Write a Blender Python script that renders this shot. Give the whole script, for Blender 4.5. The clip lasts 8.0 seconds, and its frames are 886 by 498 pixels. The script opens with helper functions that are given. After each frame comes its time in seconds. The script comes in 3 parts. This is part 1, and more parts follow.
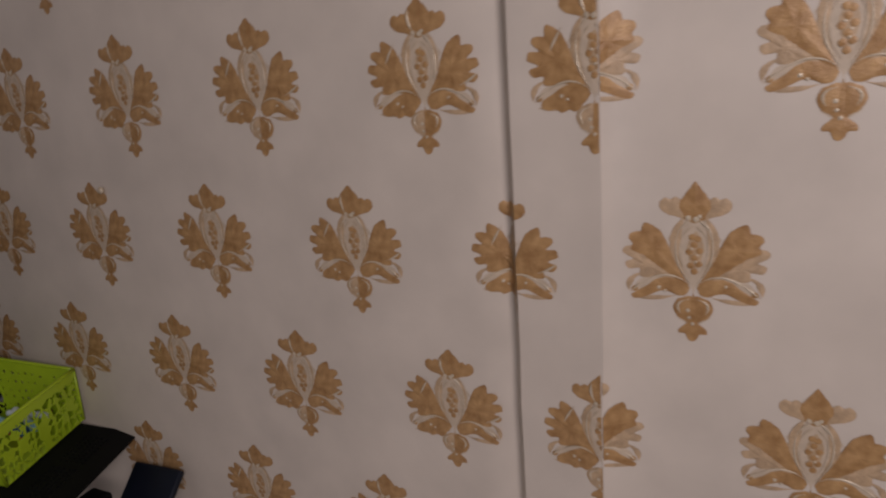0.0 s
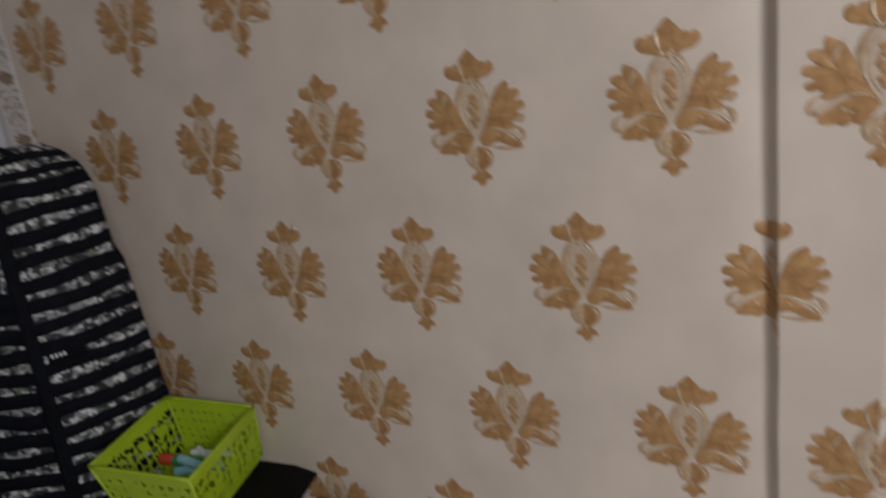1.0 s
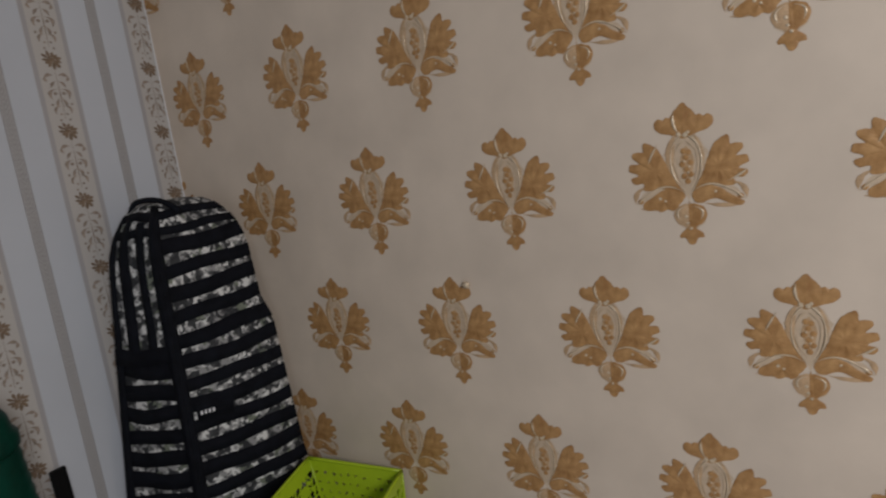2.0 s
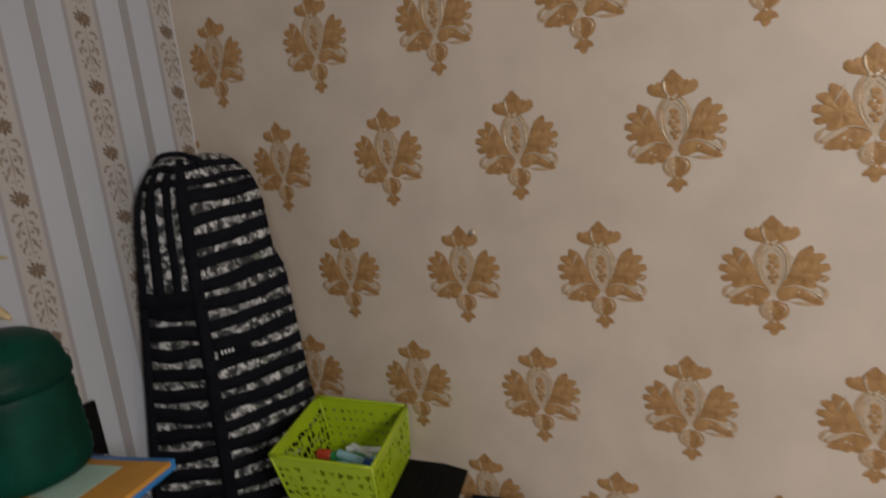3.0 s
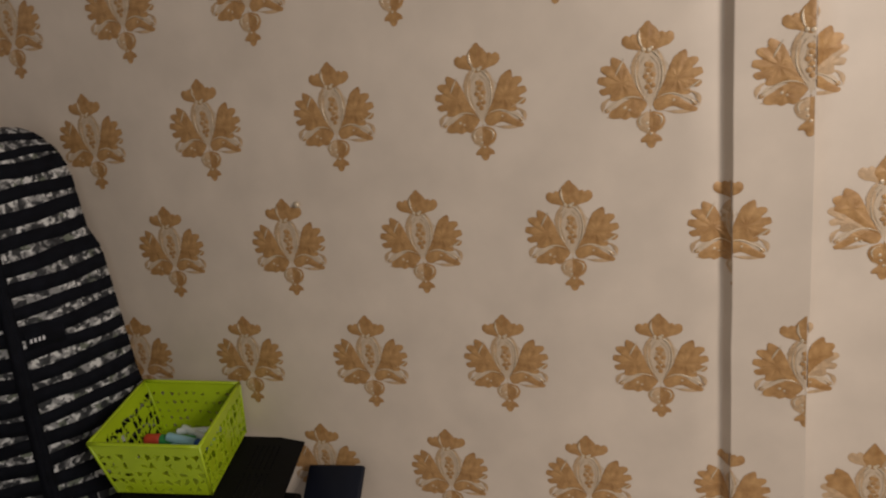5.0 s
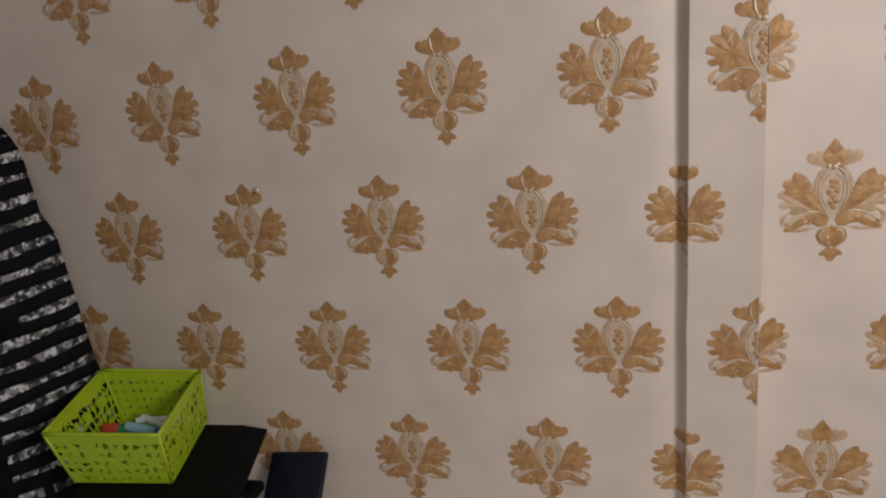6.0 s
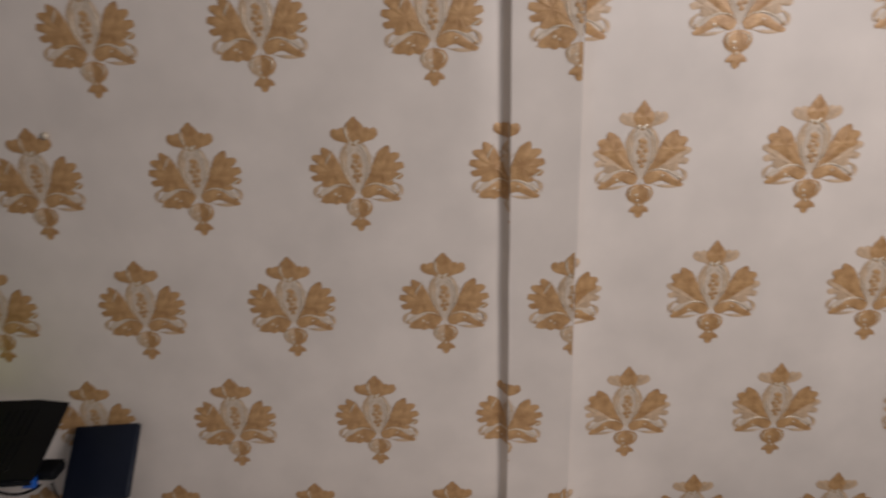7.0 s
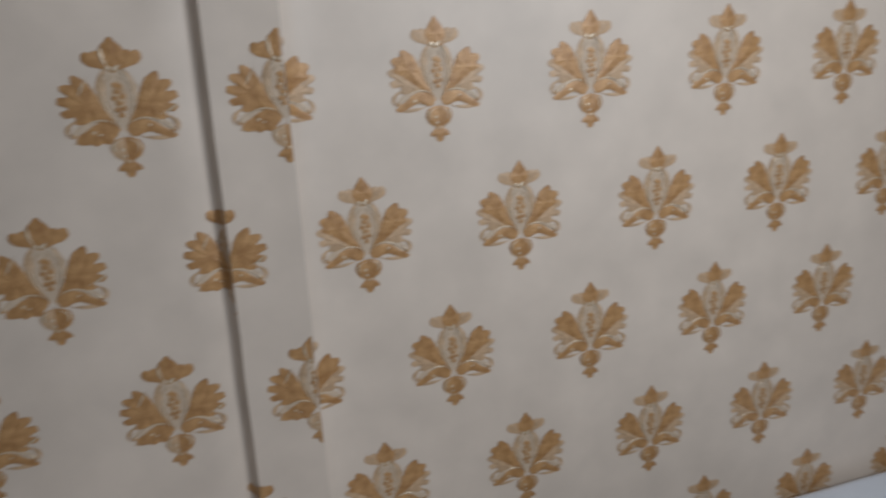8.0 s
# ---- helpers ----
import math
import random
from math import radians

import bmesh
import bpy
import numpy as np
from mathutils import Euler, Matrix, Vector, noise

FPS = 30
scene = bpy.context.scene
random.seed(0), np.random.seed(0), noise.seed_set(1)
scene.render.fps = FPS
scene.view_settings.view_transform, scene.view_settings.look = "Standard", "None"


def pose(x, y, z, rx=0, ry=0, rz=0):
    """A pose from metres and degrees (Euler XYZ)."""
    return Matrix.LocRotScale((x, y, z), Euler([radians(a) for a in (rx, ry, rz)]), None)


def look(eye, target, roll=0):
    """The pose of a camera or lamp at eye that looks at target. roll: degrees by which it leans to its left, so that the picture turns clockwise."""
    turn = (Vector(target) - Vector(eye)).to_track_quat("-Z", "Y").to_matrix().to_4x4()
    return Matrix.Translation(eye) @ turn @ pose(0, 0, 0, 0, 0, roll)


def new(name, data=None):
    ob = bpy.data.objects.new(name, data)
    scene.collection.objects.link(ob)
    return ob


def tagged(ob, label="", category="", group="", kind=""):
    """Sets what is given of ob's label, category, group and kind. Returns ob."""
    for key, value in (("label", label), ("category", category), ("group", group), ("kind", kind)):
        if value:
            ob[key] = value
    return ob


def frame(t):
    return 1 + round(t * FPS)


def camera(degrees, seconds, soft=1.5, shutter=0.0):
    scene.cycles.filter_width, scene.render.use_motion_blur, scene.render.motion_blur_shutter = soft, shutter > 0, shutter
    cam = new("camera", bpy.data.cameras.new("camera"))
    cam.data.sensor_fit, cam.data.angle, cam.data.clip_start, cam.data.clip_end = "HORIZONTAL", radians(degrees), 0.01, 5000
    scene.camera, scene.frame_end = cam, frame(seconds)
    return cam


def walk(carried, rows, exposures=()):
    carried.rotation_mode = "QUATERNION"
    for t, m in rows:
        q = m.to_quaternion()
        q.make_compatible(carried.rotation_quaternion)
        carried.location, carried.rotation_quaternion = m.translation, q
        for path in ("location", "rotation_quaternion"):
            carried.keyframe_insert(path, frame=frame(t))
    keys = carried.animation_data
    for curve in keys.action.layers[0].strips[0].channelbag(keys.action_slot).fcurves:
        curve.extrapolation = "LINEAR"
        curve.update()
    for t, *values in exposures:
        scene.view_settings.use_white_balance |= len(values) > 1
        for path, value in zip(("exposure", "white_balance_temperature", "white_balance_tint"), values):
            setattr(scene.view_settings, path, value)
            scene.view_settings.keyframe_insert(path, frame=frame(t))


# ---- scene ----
cam = camera(65.6, 8.0, soft=2.1, shutter=0.45)
ROWS = [
    (0.0, 0.4470, -0.5192, 1.3654, 73.14, 4.94, 25.59),
    (0.2, 0.4136, -0.5255, 1.3576, 73.51, 3.24, 25.15),
    (0.5, 0.3581, -0.5403, 1.3639, 71.99, 5.06, 21.52),
    (0.8, 0.3181, -0.5621, 1.3834, 72.83, 8.35, 24.61),
    (1.0, 0.2881, -0.5844, 1.3891, 75.12, 8.30, 28.22),
    (1.2, 0.2576, -0.5986, 1.3879, 79.59, 6.07, 28.97),
    (1.5, 0.2136, -0.6053, 1.4055, 79.89, 6.81, 29.56),
    (1.7, 0.1787, -0.6072, 1.4080, 80.05, 8.31, 31.96),
    (2.8, 0.1259, -0.7332, 1.4071, 79.83, 7.82, 30.04),
    (3.0, 0.1263, -0.7501, 1.3854, 78.77, 6.85, 27.66),
    (3.2, 0.1323, -0.7615, 1.3859, 76.60, 5.40, 27.66),
    (3.5, 0.1371, -0.7607, 1.3739, 75.84, 4.44, 27.00),
    (4.0, 0.1507, -0.7533, 1.3621, 73.78, 3.60, 24.49),
    (4.5, 0.1698, -0.7499, 1.3591, 73.96, 4.05, 20.31),
    (4.7, 0.1747, -0.7488, 1.3652, 75.86, 4.95, 18.45),
    (5.8, 0.1845, -0.7455, 1.3754, 74.70, 6.64, 13.63),
    (6.0, 0.1850, -0.7508, 1.3643, 74.76, 5.91, 13.55),
    (6.2, 0.1877, -0.7472, 1.3689, 72.39, 6.11, 13.45),
    (6.5, 0.1874, -0.7423, 1.3614, 71.16, 3.63, 8.86),
    (6.8, 0.2073, -0.7291, 1.3627, 70.73, 2.47, 4.59),
    (7.0, 0.2094, -0.7234, 1.3531, 70.39, 2.26, 1.70),
    (7.2, 0.2131, -0.7150, 1.3529, 71.32, 2.96, -2.14),
    (7.5, 0.2366, -0.7077, 1.3487, 72.26, 3.45, -6.10),
    (7.8, 0.2572, -0.6982, 1.3646, 73.87, 3.46, -13.04),
    (8.0, 0.2715, -0.6996, 1.3666, 74.35, 3.24, -17.19),
]
walk(cam, [(t, pose(x, y, z, rx, ry, rz)) for t, x, y, z, rx, ry, rz in ROWS],
     exposures=[(0.0, -0.38, 6100, 21), (0.5, -0.17, 6080, 18), (1.0, -0.08, 5950, 12), (1.7, 0.09, 6000, 10), (2.8, 0.11, 6450, 12), (3.5, 0.13, 6600, 13),
                (4.7, 0.12, 6850, 13), (6.0, 0.08, 6250, 16), (7.0, 0.05, 5850, 15), (7.5, -0.12, 5730, 14), (8.0, -0.22, 5500, 7)])

# ---- light: added area lights, unseen: warm key from the right, weak cool fill behind ----
world = bpy.data.worlds.new("room_world")
scene.world = world
world.use_nodes = True
world.node_tree.nodes["Background"].inputs[0].default_value = (0.75, 0.85, 1.0, 1)
world.node_tree.nodes["Background"].inputs[1].default_value = 0.05


def area_lamp(name, eye, target, size, watts, colour):
    data = bpy.data.lights.new(name, "AREA")
    data.shape, data.size, data.size_y = "RECTANGLE", size[0], size[1]
    data.energy, data.color = watts, colour
    ob = new(name, data)
    ob.matrix_world = look(eye, target)
    return ob


# unseen warm key, hung free in the room at an invented place
area_lamp("key_light", (0.92, -1.00, 1.62), (0.25, 0.0, 1.1), (0.4, 0.4), 9.9, (1.0, 0.955, 0.90))
# added weak bluish fill; the wall behind it has no opening
area_lamp("cool_fill_light", (-0.2, -3.3, 1.5), (-0.2, 0.0, 1.1), (1.2, 1.3), 2.4, (0.82, 0.93, 1.0))

DESK = 0.75          # desk top
LEFT = -0.69         # corner of the two papered walls
STEP = 0.1767        # three motifs to a roll of 53 cm
DROP = 0.15466       # rows of motifs
RAIL = 1.32          # height of the motif row A


# ---- materials ----
def material(name, colour, rough=0.6, metal=0.0, spots=0.12, scale=30.0, bump=0.15, fine=400.0, spec=0.5):
    """A surface with cloudy stains, fine grain and slight relief."""
    m = bpy.data.materials.new(name)
    m.use_nodes = True
    nt = m.node_tree
    b = nt.nodes["Principled BSDF"]
    b.inputs["Roughness"].default_value, b.inputs["Metallic"].default_value = rough, metal
    b.inputs["Specular IOR Level"].default_value = spec
    co = nt.nodes.new("ShaderNodeTexCoord")
    n1 = nt.nodes.new("ShaderNodeTexNoise")
    n1.inputs["Scale"].default_value, n1.inputs["Detail"].default_value = scale, 4
    n2 = nt.nodes.new("ShaderNodeTexNoise")
    n2.inputs["Scale"].default_value, n2.inputs["Detail"].default_value = fine, 2
    ramp = nt.nodes.new("ShaderNodeValToRGB")
    ramp.color_ramp.elements[0].position, ramp.color_ramp.elements[1].position = 0.3, 0.7
    ramp.color_ramp.elements[0].color = (*[c * (1 - spots) for c in colour], 1)
    ramp.color_ramp.elements[1].color = (*[min(1, c * (1 + spots)) for c in colour], 1)
    bp = nt.nodes.new("ShaderNodeBump")
    bp.inputs["Strength"].default_value, bp.inputs["Distance"].default_value = bump, 0.001
    ln = nt.links.new
    ln(co.outputs["Object"], n1.inputs["Vector"]), ln(co.outputs["Object"], n2.inputs["Vector"])
    ln(n1.outputs["Fac"], ramp.inputs["Fac"]), ln(ramp.outputs["Color"], b.inputs["Base Color"])
    ln(n2.outputs["Fac"], bp.inputs["Height"]), ln(bp.outputs["Normal"], b.inputs["Normal"])
    return m


PAPER = material("cream_wallpaper", (0.665, 0.562, 0.464), 0.54, spots=0.075, scale=13, bump=0.12, fine=900)
GOLD = material("gold_print", (0.48, 0.26, 0.10), 0.46, metal=0.10, spots=0.26, scale=95, bump=0.35, fine=700)
n_gold = GOLD.node_tree.nodes["Color Ramp"].color_ramp.elements
n_gold[0].color, n_gold[1].color = (0.340, 0.173, 0.060, 1), (0.560, 0.325, 0.135, 1)
n_gold[0].position, n_gold[1].position = 0.32, 0.72
PALE = material("pale_gold_print", (0.62, 0.50, 0.355), 0.36, metal=0.2, spots=0.16, scale=90, bump=0.3, fine=700)
SAND = material("sand_print", (0.52, 0.35, 0.205), 0.5, metal=0.05, spots=0.2, scale=120, bump=0.4, fine=700)
WASH = material("wash_print", (0.59, 0.46, 0.33), 0.55, spots=0.1, scale=90, bump=0.2, fine=700)
GREY_PRINT = material("grey_print", (0.53, 0.405, 0.28), 0.6, spots=0.2, scale=120)
WHITE_WALL = material("room_paint", (0.50, 0.47, 0.43), 0.8, spots=0.06, scale=3)
FLOOR_TILE = material("floor_tile", (0.50, 0.46, 0.42), 0.35, spots=0.1, scale=8)
FLOWER = material("brown_flower_print", (0.205, 0.145, 0.098), 0.5, spots=0.35, scale=160)
TENDRIL = material("taupe_tendril_print", (0.30, 0.245, 0.205), 0.5, spots=0.3, scale=160)
BLACK_WEB = material("black_webbing", (0.006, 0.007, 0.011), 0.85, spots=0.3, scale=60, bump=0.6, fine=1200, spec=0.15)
GREEN_PLASTIC = material("dark_green_plastic", (0.0006, 0.047, 0.031), 0.48, spots=0.55, scale=14, bump=0.3, fine=250, spec=0.16)
LIME = material("lime_plastic", (0.40, 0.545, 0.014), 0.38, spots=0.08, scale=20, bump=0.1)
BLACK_METAL = material("black_metal", (0.0045, 0.0045, 0.005), 0.6, spots=0.2, scale=20, spec=0.12)
NAVY = material("navy_black_plastic", (0.007, 0.009, 0.017), 0.5, spots=0.2, scale=20, spec=0.25)
PRINTER = material("grey_plastic", (0.52, 0.52, 0.52), 0.45, spots=0.16, scale=14)
WHITE = material("white_paper", (0.78, 0.78, 0.80), 0.7, spots=0.05, scale=12)
ORANGE = material("orange_paper", (0.62, 0.30, 0.045), 0.65, spots=0.08, scale=15)
MINT = material("mint_paper", (0.45, 0.66, 0.56), 0.65, spots=0.06, scale=15)
BLUE = material("blue_card", (0.025, 0.22, 0.60), 0.4, spots=0.12, scale=20)
GREEN_CARD = material("green_folder", (0.075, 0.165, 0.115), 0.24, spots=0.5, scale=18)
CLEAR = material("wrinkled_plastic", (0.08, 0.095, 0.135), 0.07, spots=0.92, scale=38, bump=0.8, fine=120)
FILM = material("film_glint", (0.50, 0.53, 0.58), 0.12, spots=0.3, scale=60, bump=0.3)
CABINET = material("white_cabinet_plastic", (0.76, 0.80, 0.87), 0.4, spots=0.04, scale=6)
BRASS = material("gold_ornament", (0.62, 0.49, 0.26), 0.55, metal=0.1, spots=0.25, scale=40)
DESK_TOP = material("desk_laminate", (0.74, 0.73, 0.73), 0.4, spots=0.08, scale=5)
RED = material("red_plastic", (0.55, 0.06, 0.03), 0.4)
PEN_GREEN = material("green_plastic", (0.03, 0.28, 0.09), 0.4)
PEN_BLUE = material("blue_plastic", (0.015, 0.10, 0.42), 0.35)
PEN_SKY = material("sky_blue_plastic", (0.30, 0.55, 0.66), 0.35)
PEN_WHITE = material("white_plastic", (0.72, 0.78, 0.80), 0.35)


def stripe_paper():
    """White paper with taupe flower bands and narrow chain bands, 131 mm apart."""
    m = material("striped_wallpaper", (0.55, 0.575, 0.63), 0.55, spots=0.04, scale=6, bump=0.25, fine=900)
    nt = m.node_tree
    b = nt.nodes["Principled BSDF"]
    ln = nt.links.new

    def math_node(op, a, c=None):
        n = nt.nodes.new("ShaderNodeMath")
        n.operation = op
        for k, v in enumerate((a, c)):
            if v is None:
                continue
            if isinstance(v, (int, float)):
                n.inputs[k].default_value = v
            else:
                ln(v, n.inputs[k])
        return n.outputs[0]

    co = nt.nodes.new("ShaderNodeTexCoord")
    sep = nt.nodes.new("ShaderNodeSeparateXYZ")
    ln(co.outputs["Object"], sep.inputs[0])
    y, z = sep.outputs["Y"], sep.outputs["Z"]
    ph = math_node("FRACT", math_node("DIVIDE", math_node("ADD", y, 0.145 + 0.131 * 40 + 0.0655), 0.131))
    d = math_node("ABSOLUTE", math_node("SUBTRACT", ph, 0.5))       # 0 in the flower band, 0.5 in the chain band
    base = b.inputs["Base Color"].links[0].from_socket

    def mix(fac, under, colour):
        n = nt.nodes.new("ShaderNodeMix")
        n.data_type = "RGBA"
        ln(fac, n.inputs["Factor"])
        ln(under, n.inputs[6])
        n.inputs[7].default_value = (*colour, 1)
        return n.outputs[2]

    band = math_node("LESS_THAN", d, 0.19)
    inner = math_node("LESS_THAN", d, 0.145)
    chain = math_node("GREATER_THAN", d, 0.456)
    wave = math_node("SINE", math_node("ADD", math_node("MULTIPLY", z, 1100.0), math_node("MULTIPLY", d, 260.0)))
    dots = math_node("MULTIPLY", math_node("GREATER_THAN", wave, 0.1), math_node("GREATER_THAN", d, 0.468))
    rim = math_node("MULTIPLY", math_node("GREATER_THAN", d, 0.450), math_node("LESS_THAN", d, 0.459))
    col = mix(band, base, (0.40, 0.385, 0.395))
    col = mix(inner, col, (0.52, 0.495, 0.475))
    col = mix(chain, col, (0.43, 0.42, 0.425))
    col = mix(dots, col, (0.31, 0.30, 0.305))
    col = mix(rim, col, (0.27, 0.26, 0.265))
    ln(col, b.inputs["Base Color"])
    return m


STRIPES = stripe_paper()


def camo():
    """Cloth with white and grey patches broken by black and a few olive ones."""
    m = material("camouflage_cloth", (0.3, 0.3, 0.3), 0.85, bump=0.6, fine=1300)
    nt = m.node_tree
    b = nt.nodes["Principled BSDF"]
    co = nt.nodes["Texture Coordinate"]

    def patches(scale, shift, low, high, step=0.03):
        mp = nt.nodes.new("ShaderNodeMapping")
        mp.inputs["Location"].default_value = (shift, shift * 0.7, shift * 1.3)
        n = nt.nodes.new("ShaderNodeTexNoise")
        n.inputs["Scale"].default_value, n.inputs["Detail"].default_value = scale, 1.5
        n.inputs["Distortion"].default_value = 0.3
        nt.links.new(co.outputs["Object"], mp.inputs["Vector"])
        nt.links.new(mp.outputs["Vector"], n.inputs["Vector"])
        r = nt.nodes.new("ShaderNodeMapRange")
        r.inputs["From Min"].default_value, r.inputs["From Max"].default_value = low, low + step
        r.inputs["To Max"].default_value = high
        nt.links.new(n.outputs["Fac"], r.inputs["Value"])
        return r.outputs["Result"]

    colour = None
    for fac, under, over in ((patches(84, 0.0, 0.47, 1.0, 0.10), (0.30, 0.30, 0.30), (0.74, 0.74, 0.73)),
                             (patches(60, 5.0, 0.60, 0.9), None, (0.14, 0.165, 0.115)),
                             (patches(92, 9.0, 0.478, 0.97, 0.06), None, (0.018, 0.020, 0.024)),
                             (patches(170, 3.0, 0.57, 0.8, 0.05), None, (0.07, 0.07, 0.075))):
        n = nt.nodes.new("ShaderNodeMix")
        n.data_type = "RGBA"
        nt.links.new(fac, n.inputs["Factor"])
        if under:
            n.inputs[6].default_value = (*under, 1)
        else:
            nt.links.new(colour, n.inputs[6])
        n.inputs[7].default_value = (*over, 1)
        colour = n.outputs[2]
    nt.links.new(colour, b.inputs["Base Color"])
    return m


CAMO = camo()


# ---- mesh helpers ----
def mesh_of(name, bm, mat, smooth=True):
    me = bpy.data.meshes.new(name)
    bm.normal_update()
    bm.to_mesh(me)
    bm.free()
    me.materials.append(mat)
    if smooth:
        me.polygons.foreach_set("use_smooth", [True] * len(me.polygons))
    return me


def part(name, bm, mat, parent, label="", smooth=True):
    ob = new(name, mesh_of(name, bm, mat, smooth))
    ob.parent = parent
    if label:
        tagged(ob, label)
    return ob


def base(name, m, label, category, group="", kind=""):
    ob = new(name)
    ob.empty_display_size = 0.05
    ob.matrix_world = m
    return tagged(ob, label, category, group, kind)


def box(bm, x0, y0, z0, x1, y1, z1, bevel=0.0, seg=2, m=None):
    r = bmesh.ops.create_cube(bm, size=1.0)
    vs = r["verts"]
    for v in vs:
        v.co = Vector((x0 + (v.co.x + 0.5) * (x1 - x0), y0 + (v.co.y + 0.5) * (y1 - y0), z0 + (v.co.z + 0.5) * (z1 - z0)))
    es = list({e for v in vs for e in v.link_edges})
    if m is not None:
        for v in vs:
            v.co = m @ v.co
    if bevel:
        bmesh.ops.bevel(bm, geom=es, offset=bevel, segments=seg, affect="EDGES", profile=0.5)
    return bm


def cube(*a, **k):
    return box(bmesh.new(), *a, **k)


def lathe(bm, profile, n=40, m=None):
    """A turned form from (radius, height) pairs."""
    rings = []
    for r, h in profile:
        ring = []
        for k in range(n):
            a = 2 * math.pi * k / n
            p = Vector((r * math.cos(a), r * math.sin(a), h))
            ring.append(bm.verts.new(m @ p if m is not None else p))
        rings.append(ring)
    for a, b in zip(rings, rings[1:]):
        for k in range(n):
            bm.faces.new((a[k], a[(k + 1) % n], b[(k + 1) % n], b[k]))
    bm.faces.new(rings[0][::-1])
    bm.faces.new(rings[-1])
    return bm


def tube(bm, pts, r, n=8):
    """A round bar along points; r is a radius or one per point."""
    pts = [Vector(p) for p in pts]
    rings = []
    for k, p in enumerate(pts):
        d = (pts[min(k + 1, len(pts) - 1)] - pts[max(k - 1, 0)]).normalized()
        q = d.to_track_quat("Z", "Y")
        rr = r[k] if isinstance(r, (list, tuple)) else r
        rings.append([bm.verts.new(p + q @ Vector((rr * math.cos(2 * math.pi * j / n), rr * math.sin(2 * math.pi * j / n), 0))) for j in range(n)])
    for a, b in zip(rings, rings[1:]):
        for j in range(n):
            bm.faces.new((a[j], a[(j + 1) % n], b[(j + 1) % n], b[j]))
    bm.faces.new(rings[0][::-1])
    bm.faces.new(rings[-1])
    return bm


def bez(p0, p1, p2, t):
    return tuple((1 - t) ** 2 * a + 2 * t * (1 - t) * b + t * t * c for a, b, c in zip(p0, p1, p2))


def structure(name, bm, mat, label, smooth=False):
    ob = new(name, mesh_of(name, bm, mat, smooth))
    return tagged(ob, label, name.split("_")[0], kind="structure")


# ---- the room ----
def wall_line(x):
    """How far the papered surface stands off the wall's plane (towards the room is minus)."""
    if x < 0.205:
        return 0.0
    if x < 0.2375:
        return 0.006 * ((x - 0.205) / 0.0325) ** 2
    if x < 0.2465:
        return 0.006 - 0.015 * (x - 0.2375) / 0.009
    if x < 0.290:
        return -0.009
    if x < 0.3245:
        return -0.009 - 0.0035 * (x - 0.290) / 0.0345
    if x < 0.3255:
        return -0.0125 - 0.0003 * (x - 0.3245) / 0.001
    return -0.0128 * math.exp(-(x - 0.3255) / 0.016) if x < 0.45 else 0.0


def sway(x, z):
    """How far joint and seam stray from the plumb line."""
    a, b = 0.0065 + 0.0165 * (z - 1.2), 0.010 * (z - 1.2)
    if x < 0.235:
        return a * max(0.0, (x - 0.19) / 0.045)
    if x < 0.26:
        return a
    if x < 0.32:
        return a + (b - a) * (x - 0.26) / 0.06
    return b * max(0.0, min(1.0, (0.45 - x) / 0.12))


def papered_wall():
    bm = bmesh.new()
    xs = [LEFT, -0.5, -0.3, -0.1, 0.1] + [0.205 + 0.0325 * k / 6 for k in range(7)] + [0.240, 0.243, 0.2450, 0.2460, 0.2466, 0.2475, 0.249, 0.26, 0.29, 0.322, 0.324, 0.3245, 0.3255, 0.326, 0.3275]
    xs += [0.330, 0.333, 0.337, 0.341, 0.346, 0.352, 0.360, 0.370, 0.382, 0.398, 0.42, 0.4495, 0.4505, 0.5, 0.6, 0.9, 1.2, 1.5, 1.9]
    zs = [0.0, 0.6] + [0.75 + 0.05 * k for k in range(22)] + [2.2, 2.6]
    grid = []
    for z in zs:
        row = []
        for x in xs:
            w = 1.0 if 0.19 < x < 0.4 else 0.0
            wob = w * 0.0012 * noise.noise(Vector((0, 0, z * 14)))
            row.append(bm.verts.new((x + sway(x, z) + wob, wall_line(x), z)))
        grid.append(row)
    for a, b in zip(grid, grid[1:]):
        for k in range(len(xs) - 1):
            bm.faces.new((a[k], a[k + 1], b[k + 1], b[k]))
    box(bm, LEFT - 0.12, 0.010, 0.0, 1.9, 0.12, 2.6)
    ob = structure("wall_north", bm, PAPER, "cream wallpaper with gold damask motifs, a creased joint and an overlapping seam")
    for p in ob.data.polygons:
        p.use_smooth = abs(p.normal.y) > 0.35 and p.area < 0.05
    return ob


wall_north = papered_wall()
bm = bmesh.new()
box(bm, LEFT - 0.12, -3.6, 0.0, LEFT, 0.004, 2.6)
wall_west = structure("wall_west", bm, STRIPES, "white wallpaper with taupe flower bands and narrow chain stripes")
structure("floor", cube(LEFT - 0.12, -3.6, -0.1, 2.02, 0.12, 0.0), FLOOR_TILE, "beige tiled floor")
structure("ceiling", cube(LEFT - 0.12, -3.6, 2.6, 2.02, 0.12, 2.7), WHITE_WALL, "plain off-white ceiling")
structure("wall_east", cube(1.9, -3.6, 0.0, 2.02, 0.12, 2.6), WHITE_WALL, "plain off-white wall")
structure("wall_south", cube(LEFT - 0.12, -3.72, 0.0, 2.02, -3.6, 2.6), WHITE_WALL, "plain off-white wall")


